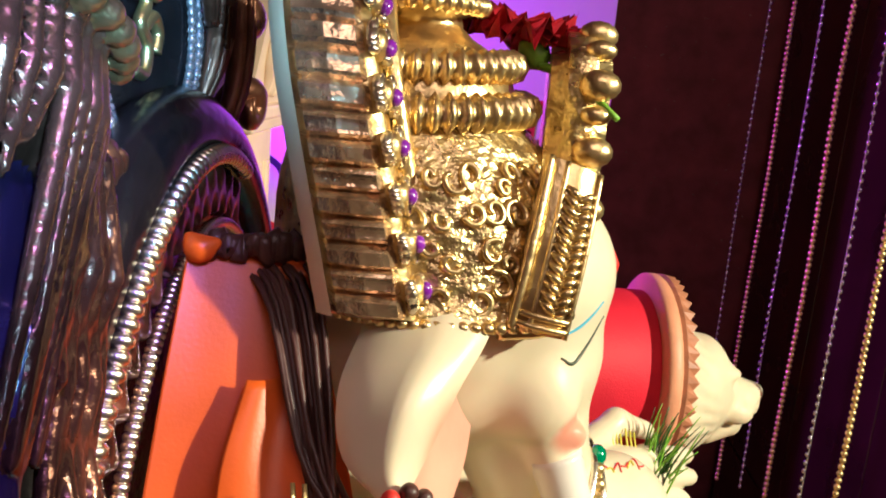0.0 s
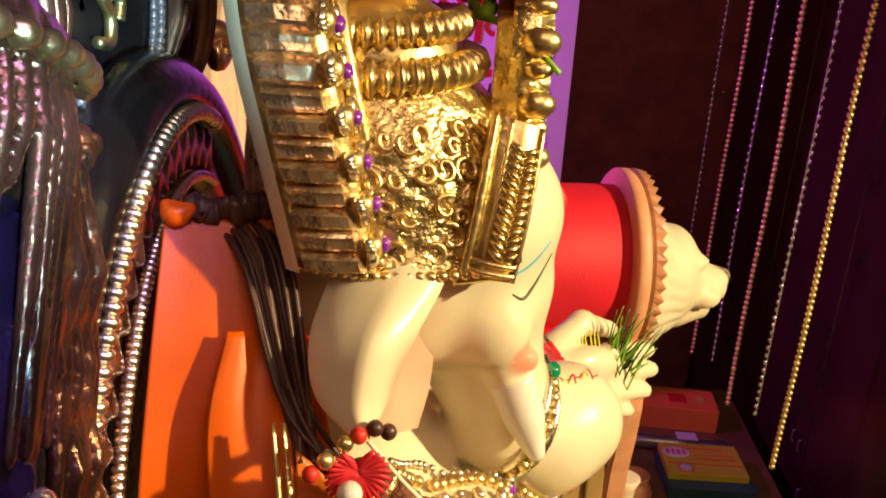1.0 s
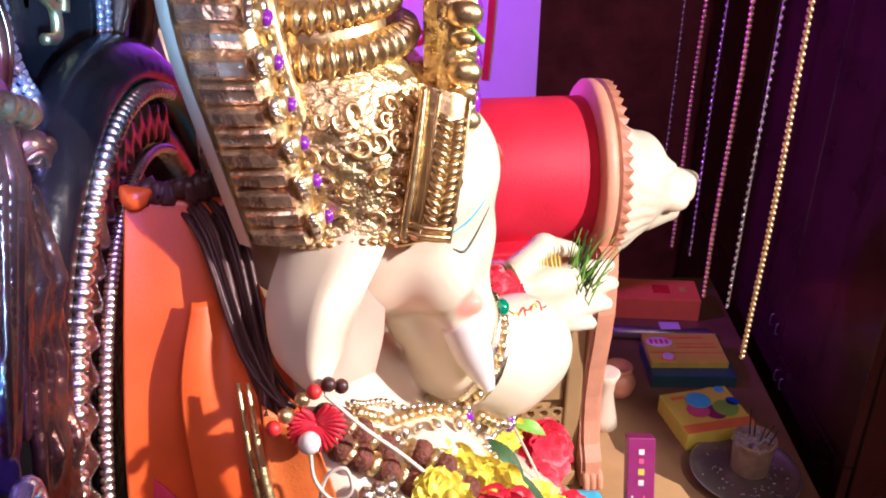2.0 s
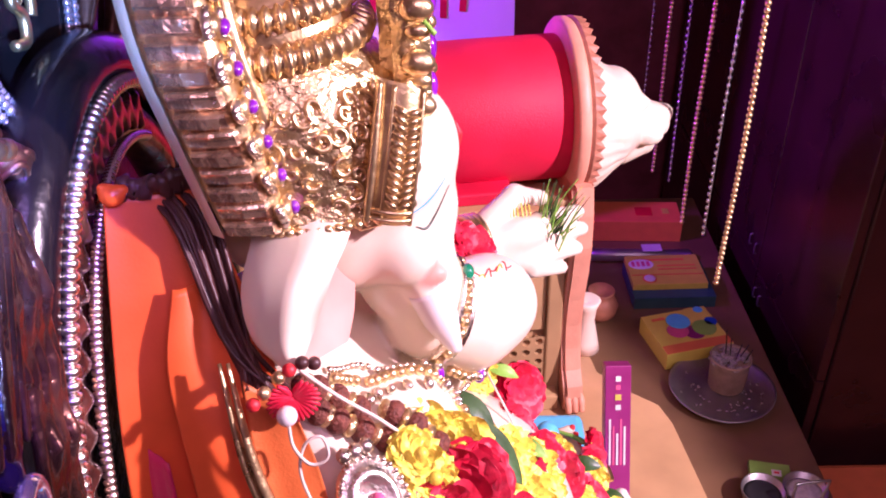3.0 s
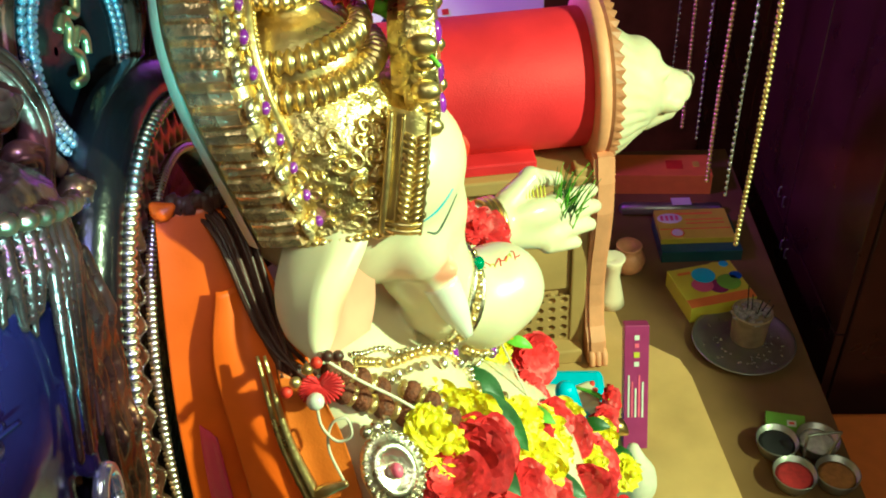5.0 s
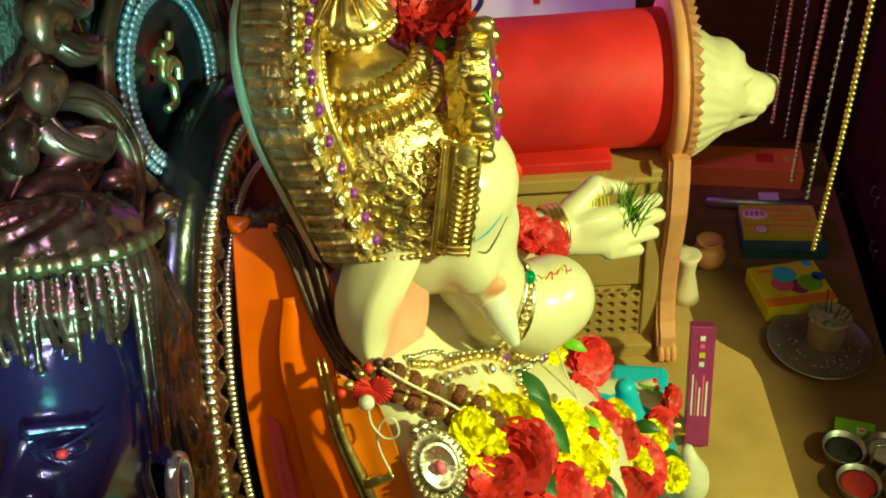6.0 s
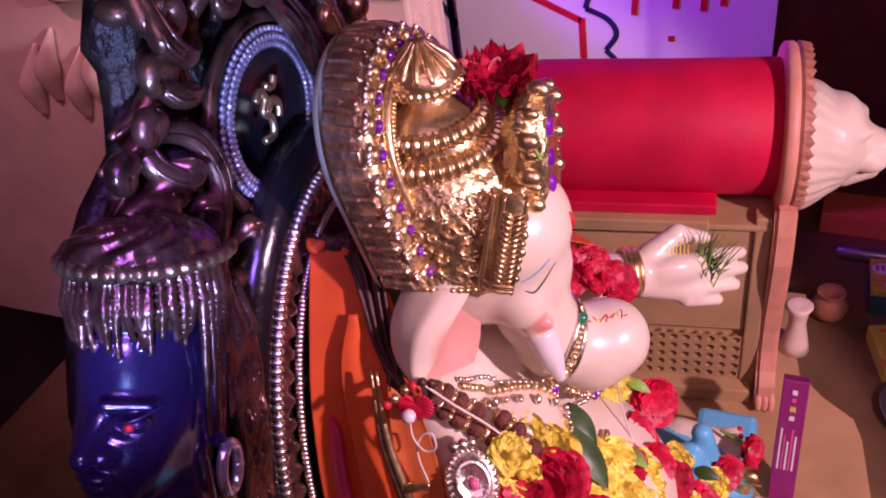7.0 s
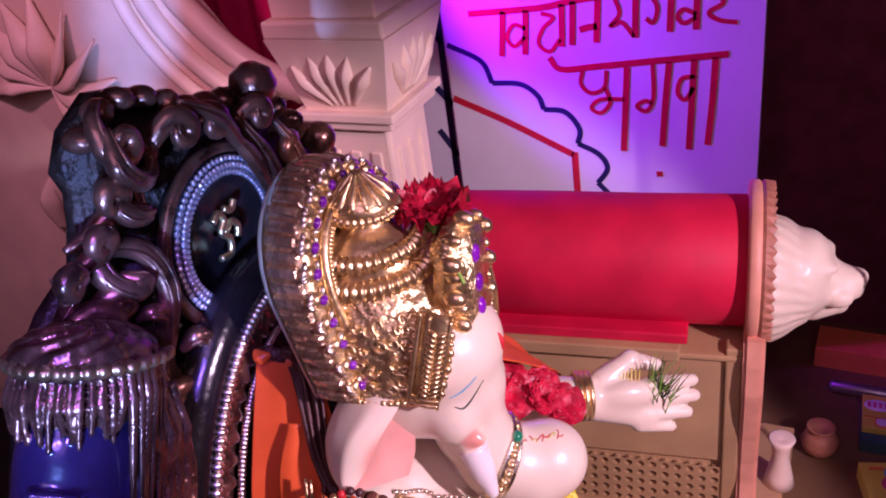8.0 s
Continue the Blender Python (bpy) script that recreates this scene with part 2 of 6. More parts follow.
def sculpt(prims, h):
    """Blends round forms into one closed skin (surface nets on a grid of step h). Returns vertices, quads and a material index for each quad."""
    lo, hi = np.full(3, 1e9), np.full(3, -1e9)
    for p in prims:
        if p[6]:
            continue
        if p[0] == "cap":
            r = max(p[3], p[4])
            lo, hi = np.minimum(lo, np.minimum(p[1], p[2]) - r), np.maximum(hi, np.maximum(p[1], p[2]) + r)
        else:
            r = p[2].max()
            lo, hi = np.minimum(lo, p[1] - r), np.maximum(hi, p[1] + r)
    lo, hi = lo - 3 * h, hi + 3 * h
    n = np.ceil((hi - lo) / h).astype(int) + 1
    D = np.full(n, 0.05)
    I = np.zeros(n, int)
    ax = [lo[i] + h * np.arange(n[i]) for i in range(3)]
    for p in prims:
        if p[0] == "cap":
            r = max(p[3], p[4])
            a, b = np.minimum(p[1], p[2]) - r, np.maximum(p[1], p[2]) + r
        else:
            a, b = p[1] - p[2].max(), p[1] + p[2].max()
        s = np.maximum(0, ((a - 0.03 - lo) / h).astype(int))
        e = np.minimum(n, ((b + 0.03 - lo) / h).astype(int) + 2)
        if (e <= s).any():
            continue
        X, Y, Z = np.meshgrid(*[ax[i][s[i]:e[i]] for i in range(3)], indexing="ij")
        P = np.stack([X, Y, Z], -1)
        if p[0] == "cap":
            ab = p[2] - p[1]
            t = np.clip(((P - p[1]) @ ab) / max(1e-9, ab @ ab), 0, 1)
            d = np.linalg.norm(P - p[1] - t[..., None] * ab, axis=-1) - (p[3] + (p[4] - p[3]) * t)
        else:
            q = (P - p[1]) @ p[3]
            k0 = np.linalg.norm(q / p[2], axis=-1)
            k1 = np.linalg.norm(q / p[2] ** 2, axis=-1)
            d = k0 * (k0 - 1) / np.maximum(k1, 1e-6)
        sl = tuple(slice(s[i], e[i]) for i in range(3))
        old, k = D[sl], p[7]
        if p[6]:
            g = np.clip(0.5 - 0.5 * (old + d) / k, 0, 1)
            D[sl] = old * (1 - g) - d * g + k * g * (1 - g)
            if p[5] >= 0:
                I[sl] = np.where(-d > old - 0.002, p[5], I[sl])
        else:
            g = np.clip(0.5 + 0.5 * (old - d) / k, 0, 1)
            I[sl] = np.where(d < old, p[5], I[sl])
            D[sl] = old * (1 - g) + d * g - k * g * (1 - g)
    S = D < 0
    c = n - 1
    tot = np.zeros((*c, 3))
    cnt = np.zeros(c)
    base = np.stack(np.meshgrid(*[np.arange(k) for k in c], indexing="ij"), -1).astype(float)
    for axis in range(3):
        o = [i for i in range(3) if i != axis]
        for u in (0, 1):
            for v in (0, 1):
                a = [slice(0, c[i]) for i in range(3)]
                a[o[0]], a[o[1]] = slice(u, u + c[o[0]]), slice(v, v + c[o[1]])
                b = list(a)
                b[axis] = slice(1, 1 + c[axis])
                d0, d1 = D[tuple(a)], D[tuple(b)]
                x = S[tuple(a)] != S[tuple(b)]
                f = np.where(x, d0 / np.where(x, d0 - d1, 1), 0)
                off = np.zeros(3)
                off[o[0]], off[o[1]] = u, v
                q = base + off
                q[..., axis] += f
                tot += q * x[..., None]
                cnt += x
    on = cnt > 0
    idx = np.full(c, -1)
    idx[on] = np.arange(on.sum())
    V = lo + h * tot[on] / cnt[on][:, None]
    Q, MI = [], []
    for axis in range(3):
        o = [(axis + 1) % 3, (axis + 2) % 3]
        a = [slice(1, c[i]) for i in range(3)]
        b = list(a)
        a[axis], b[axis] = slice(0, c[axis]), slice(1, c[axis] + 1)
        s0, s1 = S[tuple(a)], S[tuple(b)]
        e = np.argwhere(s0 != s1)
        if not len(e):
            continue
        e[:, o[0]] += 1
        e[:, o[1]] += 1
        inside = S[e[:, 0], e[:, 1], e[:, 2]]

        def cell(du, dv):
            g = e.copy()
            g[:, o[0]] -= du
            g[:, o[1]] -= dv
            return idx[g[:, 0], g[:, 1], g[:, 2]]
        q = np.stack([cell(1, 1), cell(0, 1), cell(0, 0), cell(1, 0)], 1)
        q[~inside] = q[~inside][:, ::-1]
        Q.append(q)
        MI.append(I[e[:, 0], e[:, 1], e[:, 2]])
    return V, np.concatenate(Q), np.concatenate(MI)


def sculpted(name, prims, h, materials, parent=None, label=""):
    V, Q, MI = sculpt(prims, h)
    ob = mesh_object(name, V.tolist(), Q.tolist(), materials, parent, True, label)
    ob.data.polygons.foreach_set("material_index", [int(i) for i in MI])
    return ob
from mathutils.bvhtree import BVHTree

M_BROWN = mat("brown_mane_paint", (0.50, 0.20, 0.10), 0.5, var=0.2, scale=40, bump=0.3)
M_BRASS = mat("brass", (0.75, 0.52, 0.20), 0.3, 1.0, var=0.2, bump=0.15)
M_STEEL = mat("stainless_steel", (0.40, 0.38, 0.35), 0.38, 0.85, var=0.12, scale=30, bump=0.1)
M_ASH = mat("grey_ash", (0.34, 0.31, 0.28), 0.9, var=0.35, scale=300, bump=0.8, bscale=500)
M_STICK = mat("burnt_stick", (0.03, 0.02, 0.018), 0.8)
M_CLAY = mat("tan_ceramic", (0.42, 0.31, 0.20), 0.4, var=0.25, scale=60, bump=0.2)
M_YELLOW = mat("yellow_card", (0.70, 0.62, 0.06), 0.4, var=0.05, bump=0.03)
M_ORANGE_C = mat("orange_card", (0.80, 0.22, 0.05), 0.4, var=0.05, bump=0.03)
M_TEAL = mat("dark_teal_card", (0.03, 0.10, 0.11), 0.35, var=0.1, bump=0.03)
M_PURPLE = mat("purple_card", (0.30, 0.03, 0.16), 0.35, var=0.08, bump=0.03)
M_WHITE = mat("white_card", (0.78, 0.76, 0.72), 0.4, var=0.04, bump=0.03)
M_BLUE_C = mat("blue_card", (0.02, 0.10, 0.50), 0.4, var=0.05, bump=0.03)
M_SKY = mat("sky_blue_paint", (0.10, 0.50, 0.75), 0.4, var=0.08, bump=0.05)
M_GREEN_C = mat("green_card", (0.25, 0.50, 0.06), 0.4, var=0.08, bump=0.03)
M_PINK_C = mat("pink_card", (0.75, 0.12, 0.25), 0.4, var=0.05, bump=0.03)
M_PETAL_R = mat("red_petal", (0.58, 0.014, 0.03), 0.5, var=0.3, scale=90, bump=0.35, bscale=160, sss=0.1)
M_PETAL_Y = mat("yellow_petal", (0.90, 0.72, 0.02), 0.5, var=0.2, scale=90, bump=0.35, bscale=160, sss=0.1)
M_LEAF = mat("green_leaf", (0.035, 0.10, 0.014), 0.42, var=0.3, scale=60, bump=0.3, bscale=120)
M_BUD = mat("bright_green", (0.22, 0.46, 0.04), 0.45, var=0.2, bump=0.2)
M_THREAD = mat("white_thread", (0.75, 0.66, 0.52), 0.7, bump=0.2)
M_SEED = mat("rudraksha_seed", (0.16, 0.045, 0.02), 0.65, var=0.4, scale=250, bump=1.0, bscale=350, dist=0.003)
M_PEARL = mat("pearl", (0.85, 0.80, 0.74), 0.15, var=0.04, bump=0, coat=0.8)
M_CRYSTAL = mat("crystal_bead", (0.72, 0.70, 0.78), 0.08, 0.85, var=0.1, bump=0)
M_WARD = mat("dark_laminate", (0.045, 0.014, 0.014), 0.30, var=0.25, scale=10, bump=0.05, coat=0.2)
M_BRASS_OLD = mat("old_gilt", (0.34, 0.22, 0.10), 0.32, 0.9, var=0.3, bump=0.3)
M_LINE = mat("eye_line", (0.07, 0.09, 0.06), 0.4, bump=0)
M_TUSK = mat("white_tusk_paint", (0.88, 0.84, 0.76), 0.3, var=0.03, bump=0.04, coat=0.3)
M_BOARD = mat("dark_carved_bronze", (0.028, 0.018, 0.012), 0.5, 0.5, var=0.6, scale=30, bump=1.0, bscale=90, dist=0.006)
M_LOCK = mat("lock_bronze", (0.16, 0.072, 0.045), 0.27, 0.8, var=0.6, scale=30, bump=0.45, bscale=120, dist=0.003, coat=0.3)
M_REDP = mat("vermilion_paint", (0.70, 0.03, 0.02), 0.5, bump=0.05)
M_TRANSLUCENT = mat("orange_organza", (0.90, 0.22, 0.03), 0.35, var=0.15, scale=20, bump=0.2, bscale=500, trans=0.25)
M_GREY = mat("grey_floor", (0.06, 0.05, 0.045), 0.6, var=0.2, scale=6, bump=0.1)

# ---- room ----
TABLE, PLANK = 0.635, 0.715
tagged(box_part("floor", (-2.5, -2.0, -0.06), (2.5, 2.6, 0.0), M_GREY), "dark grey floor under the altar table", "floor", kind="structure")
tagged(box_part("wall_north", (-2.5, 2.30, 0.0), (2.5, 2.40, 3.0), M_MAROON), "dark maroon cloth-covered back wall", "wall", kind="structure")
tagged(box_part("wall_south", (-2.5, -2.1, 0.0), (2.5, -2.0, 3.0), M_IVORY), "plain wall facing the altar", "wall", kind="structure")
tagged(box_part("wall_west", (-2.6, -2.0, 0.0), (-2.5, 2.4, 3.0), M_IVORY), "plain side wall", "wall", kind="structure")
tagged(box_part("wall_east", (2.5, -2.0, 0.0), (2.6, 2.4, 3.0), M_IVORY), "plain side wall", "wall", kind="structure")
tagged(box_part("ceiling", (-2.6, -2.1, 3.0), (2.6, 2.4, 3.08), M_IVORY), "plain pale ceiling", "ceiling", kind="structure")

# ---- altar table ----
table = empty("altar_table", "brown wood-grain laminate altar table", "table")
box_part("tabletop", (-1.1, -0.15, TABLE - 0.03), (0.69, 1.78, TABLE), M_TABLE, table, 0.003)
for x in (-1.05, 0.64):
    for y in (-0.1, 1.72):
        box_part("leg", (x - 0.025, y - 0.025, 0), (x + 0.025, y + 0.025, TABLE - 0.03), M_TABLE, table)


def slab(outline, z0, z1, bevel=0.003):
    bm = bmesh.new()
    f = bm.faces.new([bm.verts.new((x, y, z0)) for x, y in outline])
    r = bmesh.ops.extrude_face_region(bm, geom=[f])
    bmesh.ops.translate(bm, verts=[v for v in r["geom"] if isinstance(v, bmesh.types.BMVert)], vec=(0, 0, z1 - z0))
    bmesh.ops.recalc_face_normals(bm, faces=bm.faces)
    if bevel:
        bmesh.ops.bevel(bm, geom=[e for e in bm.edges if abs((e.verts[0].co - e.verts[1].co).z) < 1e-4], offset=bevel, segments=2, affect="EDGES")
    return bm


def turned(bm, m):
    bmesh.ops.transform(bm, matrix=m, verts=bm.verts)
    return bm


# ---- throne with its far arm ----
throne = empty("wooden_throne", "pale wooden throne with a red bolster arm", "throne")
part("base_board", slab([(-0.2, -0.1), (0.50, -0.1), (0.49, 0.70), (0.458, 0.97), (0.445, 1.01), (0.40, 1.045), (0.36, 1.09), (0.348, 1.16), (0.36, 1.30), (-0.2, 1.30)], TABLE, PLANK), M_WOOD, throne, smooth=False)
ARM = pose(0.285, 1.024, 0, 0, 0, 7.5)
for nm, lo, hi, mt in (("arm_panel", (-0.45, 0.010, 0.85), (-0.02, 0.026, 1.057), M_WOOD), ("arm_stile", (-0.02, 0.002, PLANK), (0.004, 0.03, 1.078), M_WOOD),
                       ("arm_rail", (-0.45, -0.012, 1.058), (-0.085, 0.04, 1.080), M_WOOD), ("arm_board", (-0.45, 0.0, 1.056), (0.008, 0.20, 1.066), M_WOOD),
                       ("arm_foot", (-0.45, -0.022, PLANK), (-0.002, 0.03, PLANK + 0.028), M_WOOD), ("bolster_base", (-0.45, 0.004, 1.080), (-0.075, 0.19, 1.098), M_RED)):
    box_part(nm, lo, hi, mt, throne, 0.003, m=ARM)


def perforated(nx, nz, cell, r, thick):
    """A board with rows of round holes, in the xz plane."""
    V, F = [], []
    for ix in range(nx):
        for iz in range(nz):
            cx, cz = (ix + 0.5) * cell, (iz + 0.5) * cell
            o = len(V)
            for y in (0.0, thick):
                for k in range(8):
                    a = math.pi / 4 * k + math.pi / 4
                    c, s = math.cos(a), math.sin(a)
                    q = max(abs(c), abs(s))
                    V.append((cx + c / q * cell / 2, y, cz + s / q * cell / 2))
                    V.append((cx + c * r, y, cz + s * r))
            for k in range(8):
                l = (k + 1) % 8
                F.append((o + 2 * k, o + 2 * l, o + 2 * l + 1, o + 2 * k + 1))
                F.append((o + 2 * k + 1, o + 2 * l + 1, o + 16 + 2 * l + 1, o + 16 + 2 * k + 1))
    return V, F


V, F = perforated(22, 5, 0.0195, 0.0065, 0.012)
mesh_object("lattice", [ARM @ Vector((x - 0.449, y + 0.006, z + 0.7435)) for x, y, z in V], F, M_WOOD, throne, False, "drilled wooden lattice strip")
box_part("lattice_back", (-0.45, 0.020, 0.742), (-0.02, 0.026, 0.852), M_WOOD, throne, 0, m=ARM)
AX = ARM @ pose(0, 0.107, 1.169) @ Matrix.Rotation(radians(90), 4, "Y")
bol = lathe([(0.095, -0.46), (0.1, -0.45), (0.101, -0.30), (0.0995, -0.15), (0.1, 0.002), (0.095, 0.010)], 64)
mesh_object("bolster", [AX @ Vector(v) for v in bol[0]], bol[1], M_RED, throne, label="red velvet bolster")
disc = lathe([(0.090, 0.004), (0.118, 0.005), (0.122, 0.009), (0.122, 0.019), (0.119, 0.023), (0.098, 0.024)], 64)
mesh_object("end_plate", [AX @ Vector(v) for v in disc[0]], disc[1], M_PEACH, throne)
# serrated mane collar
V, F = [], []
TE = 88
for j, (r, h, tooth) in enumerate([(0.119, 0.022, 0), (0.122, 0.027, 0.0), (0.117, 0.036, 0.006), (0.098, 0.034, 0.004), (0.094, 0.022, 0)]):
    for i in range(TE):
        a = 2 * math.pi * i / TE
        t = tooth if i % 2 else 0.0
        V.append(AX @ Vector(((r + t * 0.4) * math.cos(a), (r + t * 0.4) * math.sin(a), h + t)))
for j in range(4):
    for i in range(TE):
        k = (i + 1) % TE
        F.append((j * TE + i, j * TE + k, (j + 1) * TE + k, (j + 1) * TE + i))
mesh_object("mane_collar", V, F, M_BROWN, throne, False, "brown serrated mane collar")


def A(x, y, z):
    return tuple(ARM @ Vector((x, y, z)))


def LZ(dx, dy, dz):
    return A(0.016 + 0.98 * dx, 0.107 + dy, 1.140 + dz)


LION = [blob(LZ(0.03, 0, 0), (0.05, 0.092, 0.094)), blob(LZ(0.07, 0, 0.01), (0.045, 0.068, 0.068)), capsule(LZ(0.09, 0, 0.0), LZ(0.128, 0, -0.006), 0.043, 0.030),
        blob(LZ(0.148, 0, 0.008), (0.014, 0.017, 0.011), k=0.006), blob(LZ(0.095, -0.030, 0.040), (0.02, 0.014, 0.008), k=0.012), blob(LZ(0.095, 0.030, 0.040), (0.02, 0.014, 0.008), k=0.012),
        blob(LZ(0.118, -0.028, -0.012), (0.022, 0.016, 0.016), k=0.006), blob(LZ(0.118, 0.028, -0.012), (0.022, 0.016, 0.016), k=0.006),
        capsule(LZ(0.09, 0, -0.04), LZ(0.122, 0, -0.038), 0.028, 0.018, k=0.006), blob(LZ(0.138, 0, -0.024), (0.02, 0.03, 0.006), cut=True, mi=-1, k=0.004),
        blob(LZ(0.113, -0.034, 0.026), (0.008, 0.008, 0.006), cut=True, mi=-1, k=0.003)]
random.seed(4)
for i in range(26):
    a = 2 * math.pi * i / 26
    LION.append(capsule(LZ(0.025, 0.088 * math.cos(a), 0.09 * math.sin(a)), LZ(0.075, 0.060 * math.cos(a + 0.2), 0.062 * math.sin(a + 0.2)), 0.007, 0.004, k=0.009))
sculpted("lion_head", LION, 0.0035, M_CREAM, throne, "cream painted lion head finial")
# flat end board below the plate, its front edge cut to a lion's leg with a paw
bm = slab([(0.060, PLANK), (0.060, 1.10), (-0.006, 1.10), (-0.016, 1.06), (-0.020, 1.01), (-0.014, 0.96), (-0.004, 0.91), (0.000, 0.86), (-0.004, 0.82), (-0.014, 0.785), (-0.030, 0.765), (-0.036, 0.742), (-0.034, PLANK)], 0.0, 0.030, 0.005)
turned(bm, ARM @ Matrix(((0, 0, 1, 0.004), (1, 0, 0, 0), (0, 1, 0, 0), (0, 0, 0, 1))))
leg_board = part("front_leg", bm, M_PEACH, throne, "peach painted board cut as a lion leg with a paw", smooth=False)
for k in range(3):
    mesh_object("toe", *tube([A(0.010 + 0.010 * k, -0.020, PLANK + 0.034), A(0.010 + 0.010 * k, -0.036, PLANK + 0.026), A(0.010 + 0.010 * k, -0.042, PLANK + 0.010)], [0.004, 0.006, 0.005], 8, 10), M_PEACH, leg_board)

# ---- throne back with its oval frame ----
RY, RZ, CY, CZ = 0.155, 0.31, 0.50, 1.12


def ring_point(k, grow, x):
    a = 2 * math.pi * k
    return Vector((x, CY - (RY + grow) * math.cos(a), CZ + (RZ + grow) * math.sin(a)))


def oval_tube(grow, x, r, n=96, seg=10, flat=1.0):
    return tube([ring_point(i / n, grow, x) for i in range(n + 1)], r, seg, n + 1, flat)


back = empty("throne_back", "dark bronze throne back with a silver beaded oval frame", "throne back")
OUT = [(0.20, PLANK), (0.20, 1.30), (0.225, 1.43), (0.275, 1.525), (0.310, 1.553), (0.352, 1.572), (0.365, 1.60), (0.372, 1.625), (0.366, 1.645), (0.385, 1.672), (0.42, 1.69), (0.46, 1.68), (0.50, 1.655), (0.55, 1.64), (0.60, 1.63), (0.64, 1.59), (0.685, 1.54), (0.72, 1.45), (0.79, 1.3), (0.83, PLANK)]
bm = slab([(y, z) for y, z in OUT], 0, 0.03, 0.006)
turned(bm, Matrix(((0, 0, 1, -0.165), (1, 0, 0, 0), (0, 1, 0, 0), (0, 0, 0, 1))))
part("back_board", bm, M_BOARD, back)
mesh_object("frame_band", *oval_tube(0.056, -0.098, 0.020, flat=0.8), M_BLACK, back)
mesh_object("frame_bed", *oval_tube(0.020, -0.106, 0.024, flat=0.7), M_BRONZE, back)


def bead_mesh(name, r, material, seg=8, rings=5):
    V, F = ball((0, 0, 0), r, seg, rings)
    me = bpy.data.meshes.new(name)
    me.from_pydata([tuple(v) for v in V], [], F)
    me.materials.append(material)
    me.polygons.foreach_set("use_smooth", [True] * len(me.polygons))
    return me


def piece(name, me, parent, at, turn=None):
    ob = new(name, me)
    ob.parent = parent
    ob.matrix_local = Matrix.Translation(at) @ (turn or Matrix())
    return ob


outer = bead_mesh("rope_bead", (0.0058, 0.0066, 0.0042), M_SILVER)
inner = bead_mesh("small_bead", (0.0042, 0.0042, 0.0034), M_SILVER)
for i in range(96):
    k = -0.12 + 0.42 * i / 96
    piece("rope_bead", outer, back, ring_point(k, 0.040, -0.080), Matrix.Rotation(-2 * math.pi * k + 0.5, 4, "X"))
for i in range(150):
    k = -0.12 + 0.42 * i / 150
    piece("small_bead", inner, back, ring_point(k, 0.003, -0.080))
random.seed(9)
SCR = []
for i in range(64):
    k = -0.12 + 0.42 * i / 64
    p, q = ring_point(k, 0.012 + 0.018 * (i % 2), -0.086), ring_point(k + 0.005, 0.028 - 0.018 * (i % 2), -0.084)
    SCR.append(capsule(p, q, 0.0055, 0.0035, k=0.003))
for i in range(8):
    SCR += [capsule(ring_point(-0.12 + 0.42 * j / 24, 0.021, -0.096), ring_point(-0.12 + 0.42 * (j + 1) / 24, 0.021, -0.096), 0.012, 0.012, k=0.003) for j in range(3 * i, 3 * i + 3)]
sculpted("scroll_relief", SCR, 0.003, M_BRONZE, back, "bronze leaf scrolls between the bead rows")

# scrolling ornament
CURLS = [
    [(0.357, 1.565), (0.366, 1.555), (0.356, 1.552), (0.345, 1.568), (0.349, 1.583), (0.368, 1.584), (0.385, 1.569), (0.387, 1.535), (0.377, 1.501), (0.372, 1.465), (0.388, 1.437), (0.409, 1.442), (0.411, 1.464), (0.401, 1.478), (0.388, 1.47)],
    [(0.386, 1.612), (0.389, 1.604), (0.376, 1.609), (0.373, 1.623), (0.386, 1.630), (0.400, 1.621), (0.394, 1.598)],
    [(0.389, 1.674), (0.380, 1.648), (0.394, 1.63), (0.415, 1.623), (0.426, 1.634), (0.415, 1.647), (0.402, 1.645)],
    [(0.359, 1.522), (0.365, 1.526), (0.376, 1.514), (0.37, 1.489), (0.360, 1.482)],
    [(0.537, 1.625), (0.552, 1.578), (0.561, 1.525), (0.555, 1.48)], [(0.512, 1.628), (0.530, 1.590), (0.550, 1.536)],
    [(0.47, 1.665), (0.50, 1.640), (0.525, 1.60)], [(0.59, 1.60), (0.60, 1.56), (0.60, 1.50), (0.58, 1.45)], [(0.36, 1.44), (0.385, 1.415), (0.40, 1.39)],
    [(0.345, 1.49), (0.352, 1.46), (0.35, 1.43), (0.362, 1.41)],
]
for n, c in enumerate(CURLS):
    rr = [0.0035] + [0.0095 if n < 3 else 0.0075] * (len(c) - 2) + [0.004]
    mesh_object("scroll", *tube([(-0.110 + 0.012 * math.sin(i * 1.1), y, z) for i, (y, z) in enumerate(c)], rr, 10, 8 * len(c)), M_BRONZE, back)
    for side in (-0.45, 0.45):
        mesh_object("scroll_vein", *tube([(-0.110 + 0.012 * math.sin(i * 1.1) + 0.82 * rr[i], y + side * rr[i], z + 0.3 * side * rr[i]) for i, (y, z) in enumerate(c)], [0.001] + [0.0024] * (len(c) - 2) + [0.001], 6, 8 * len(c)), M_BRONZE, back)


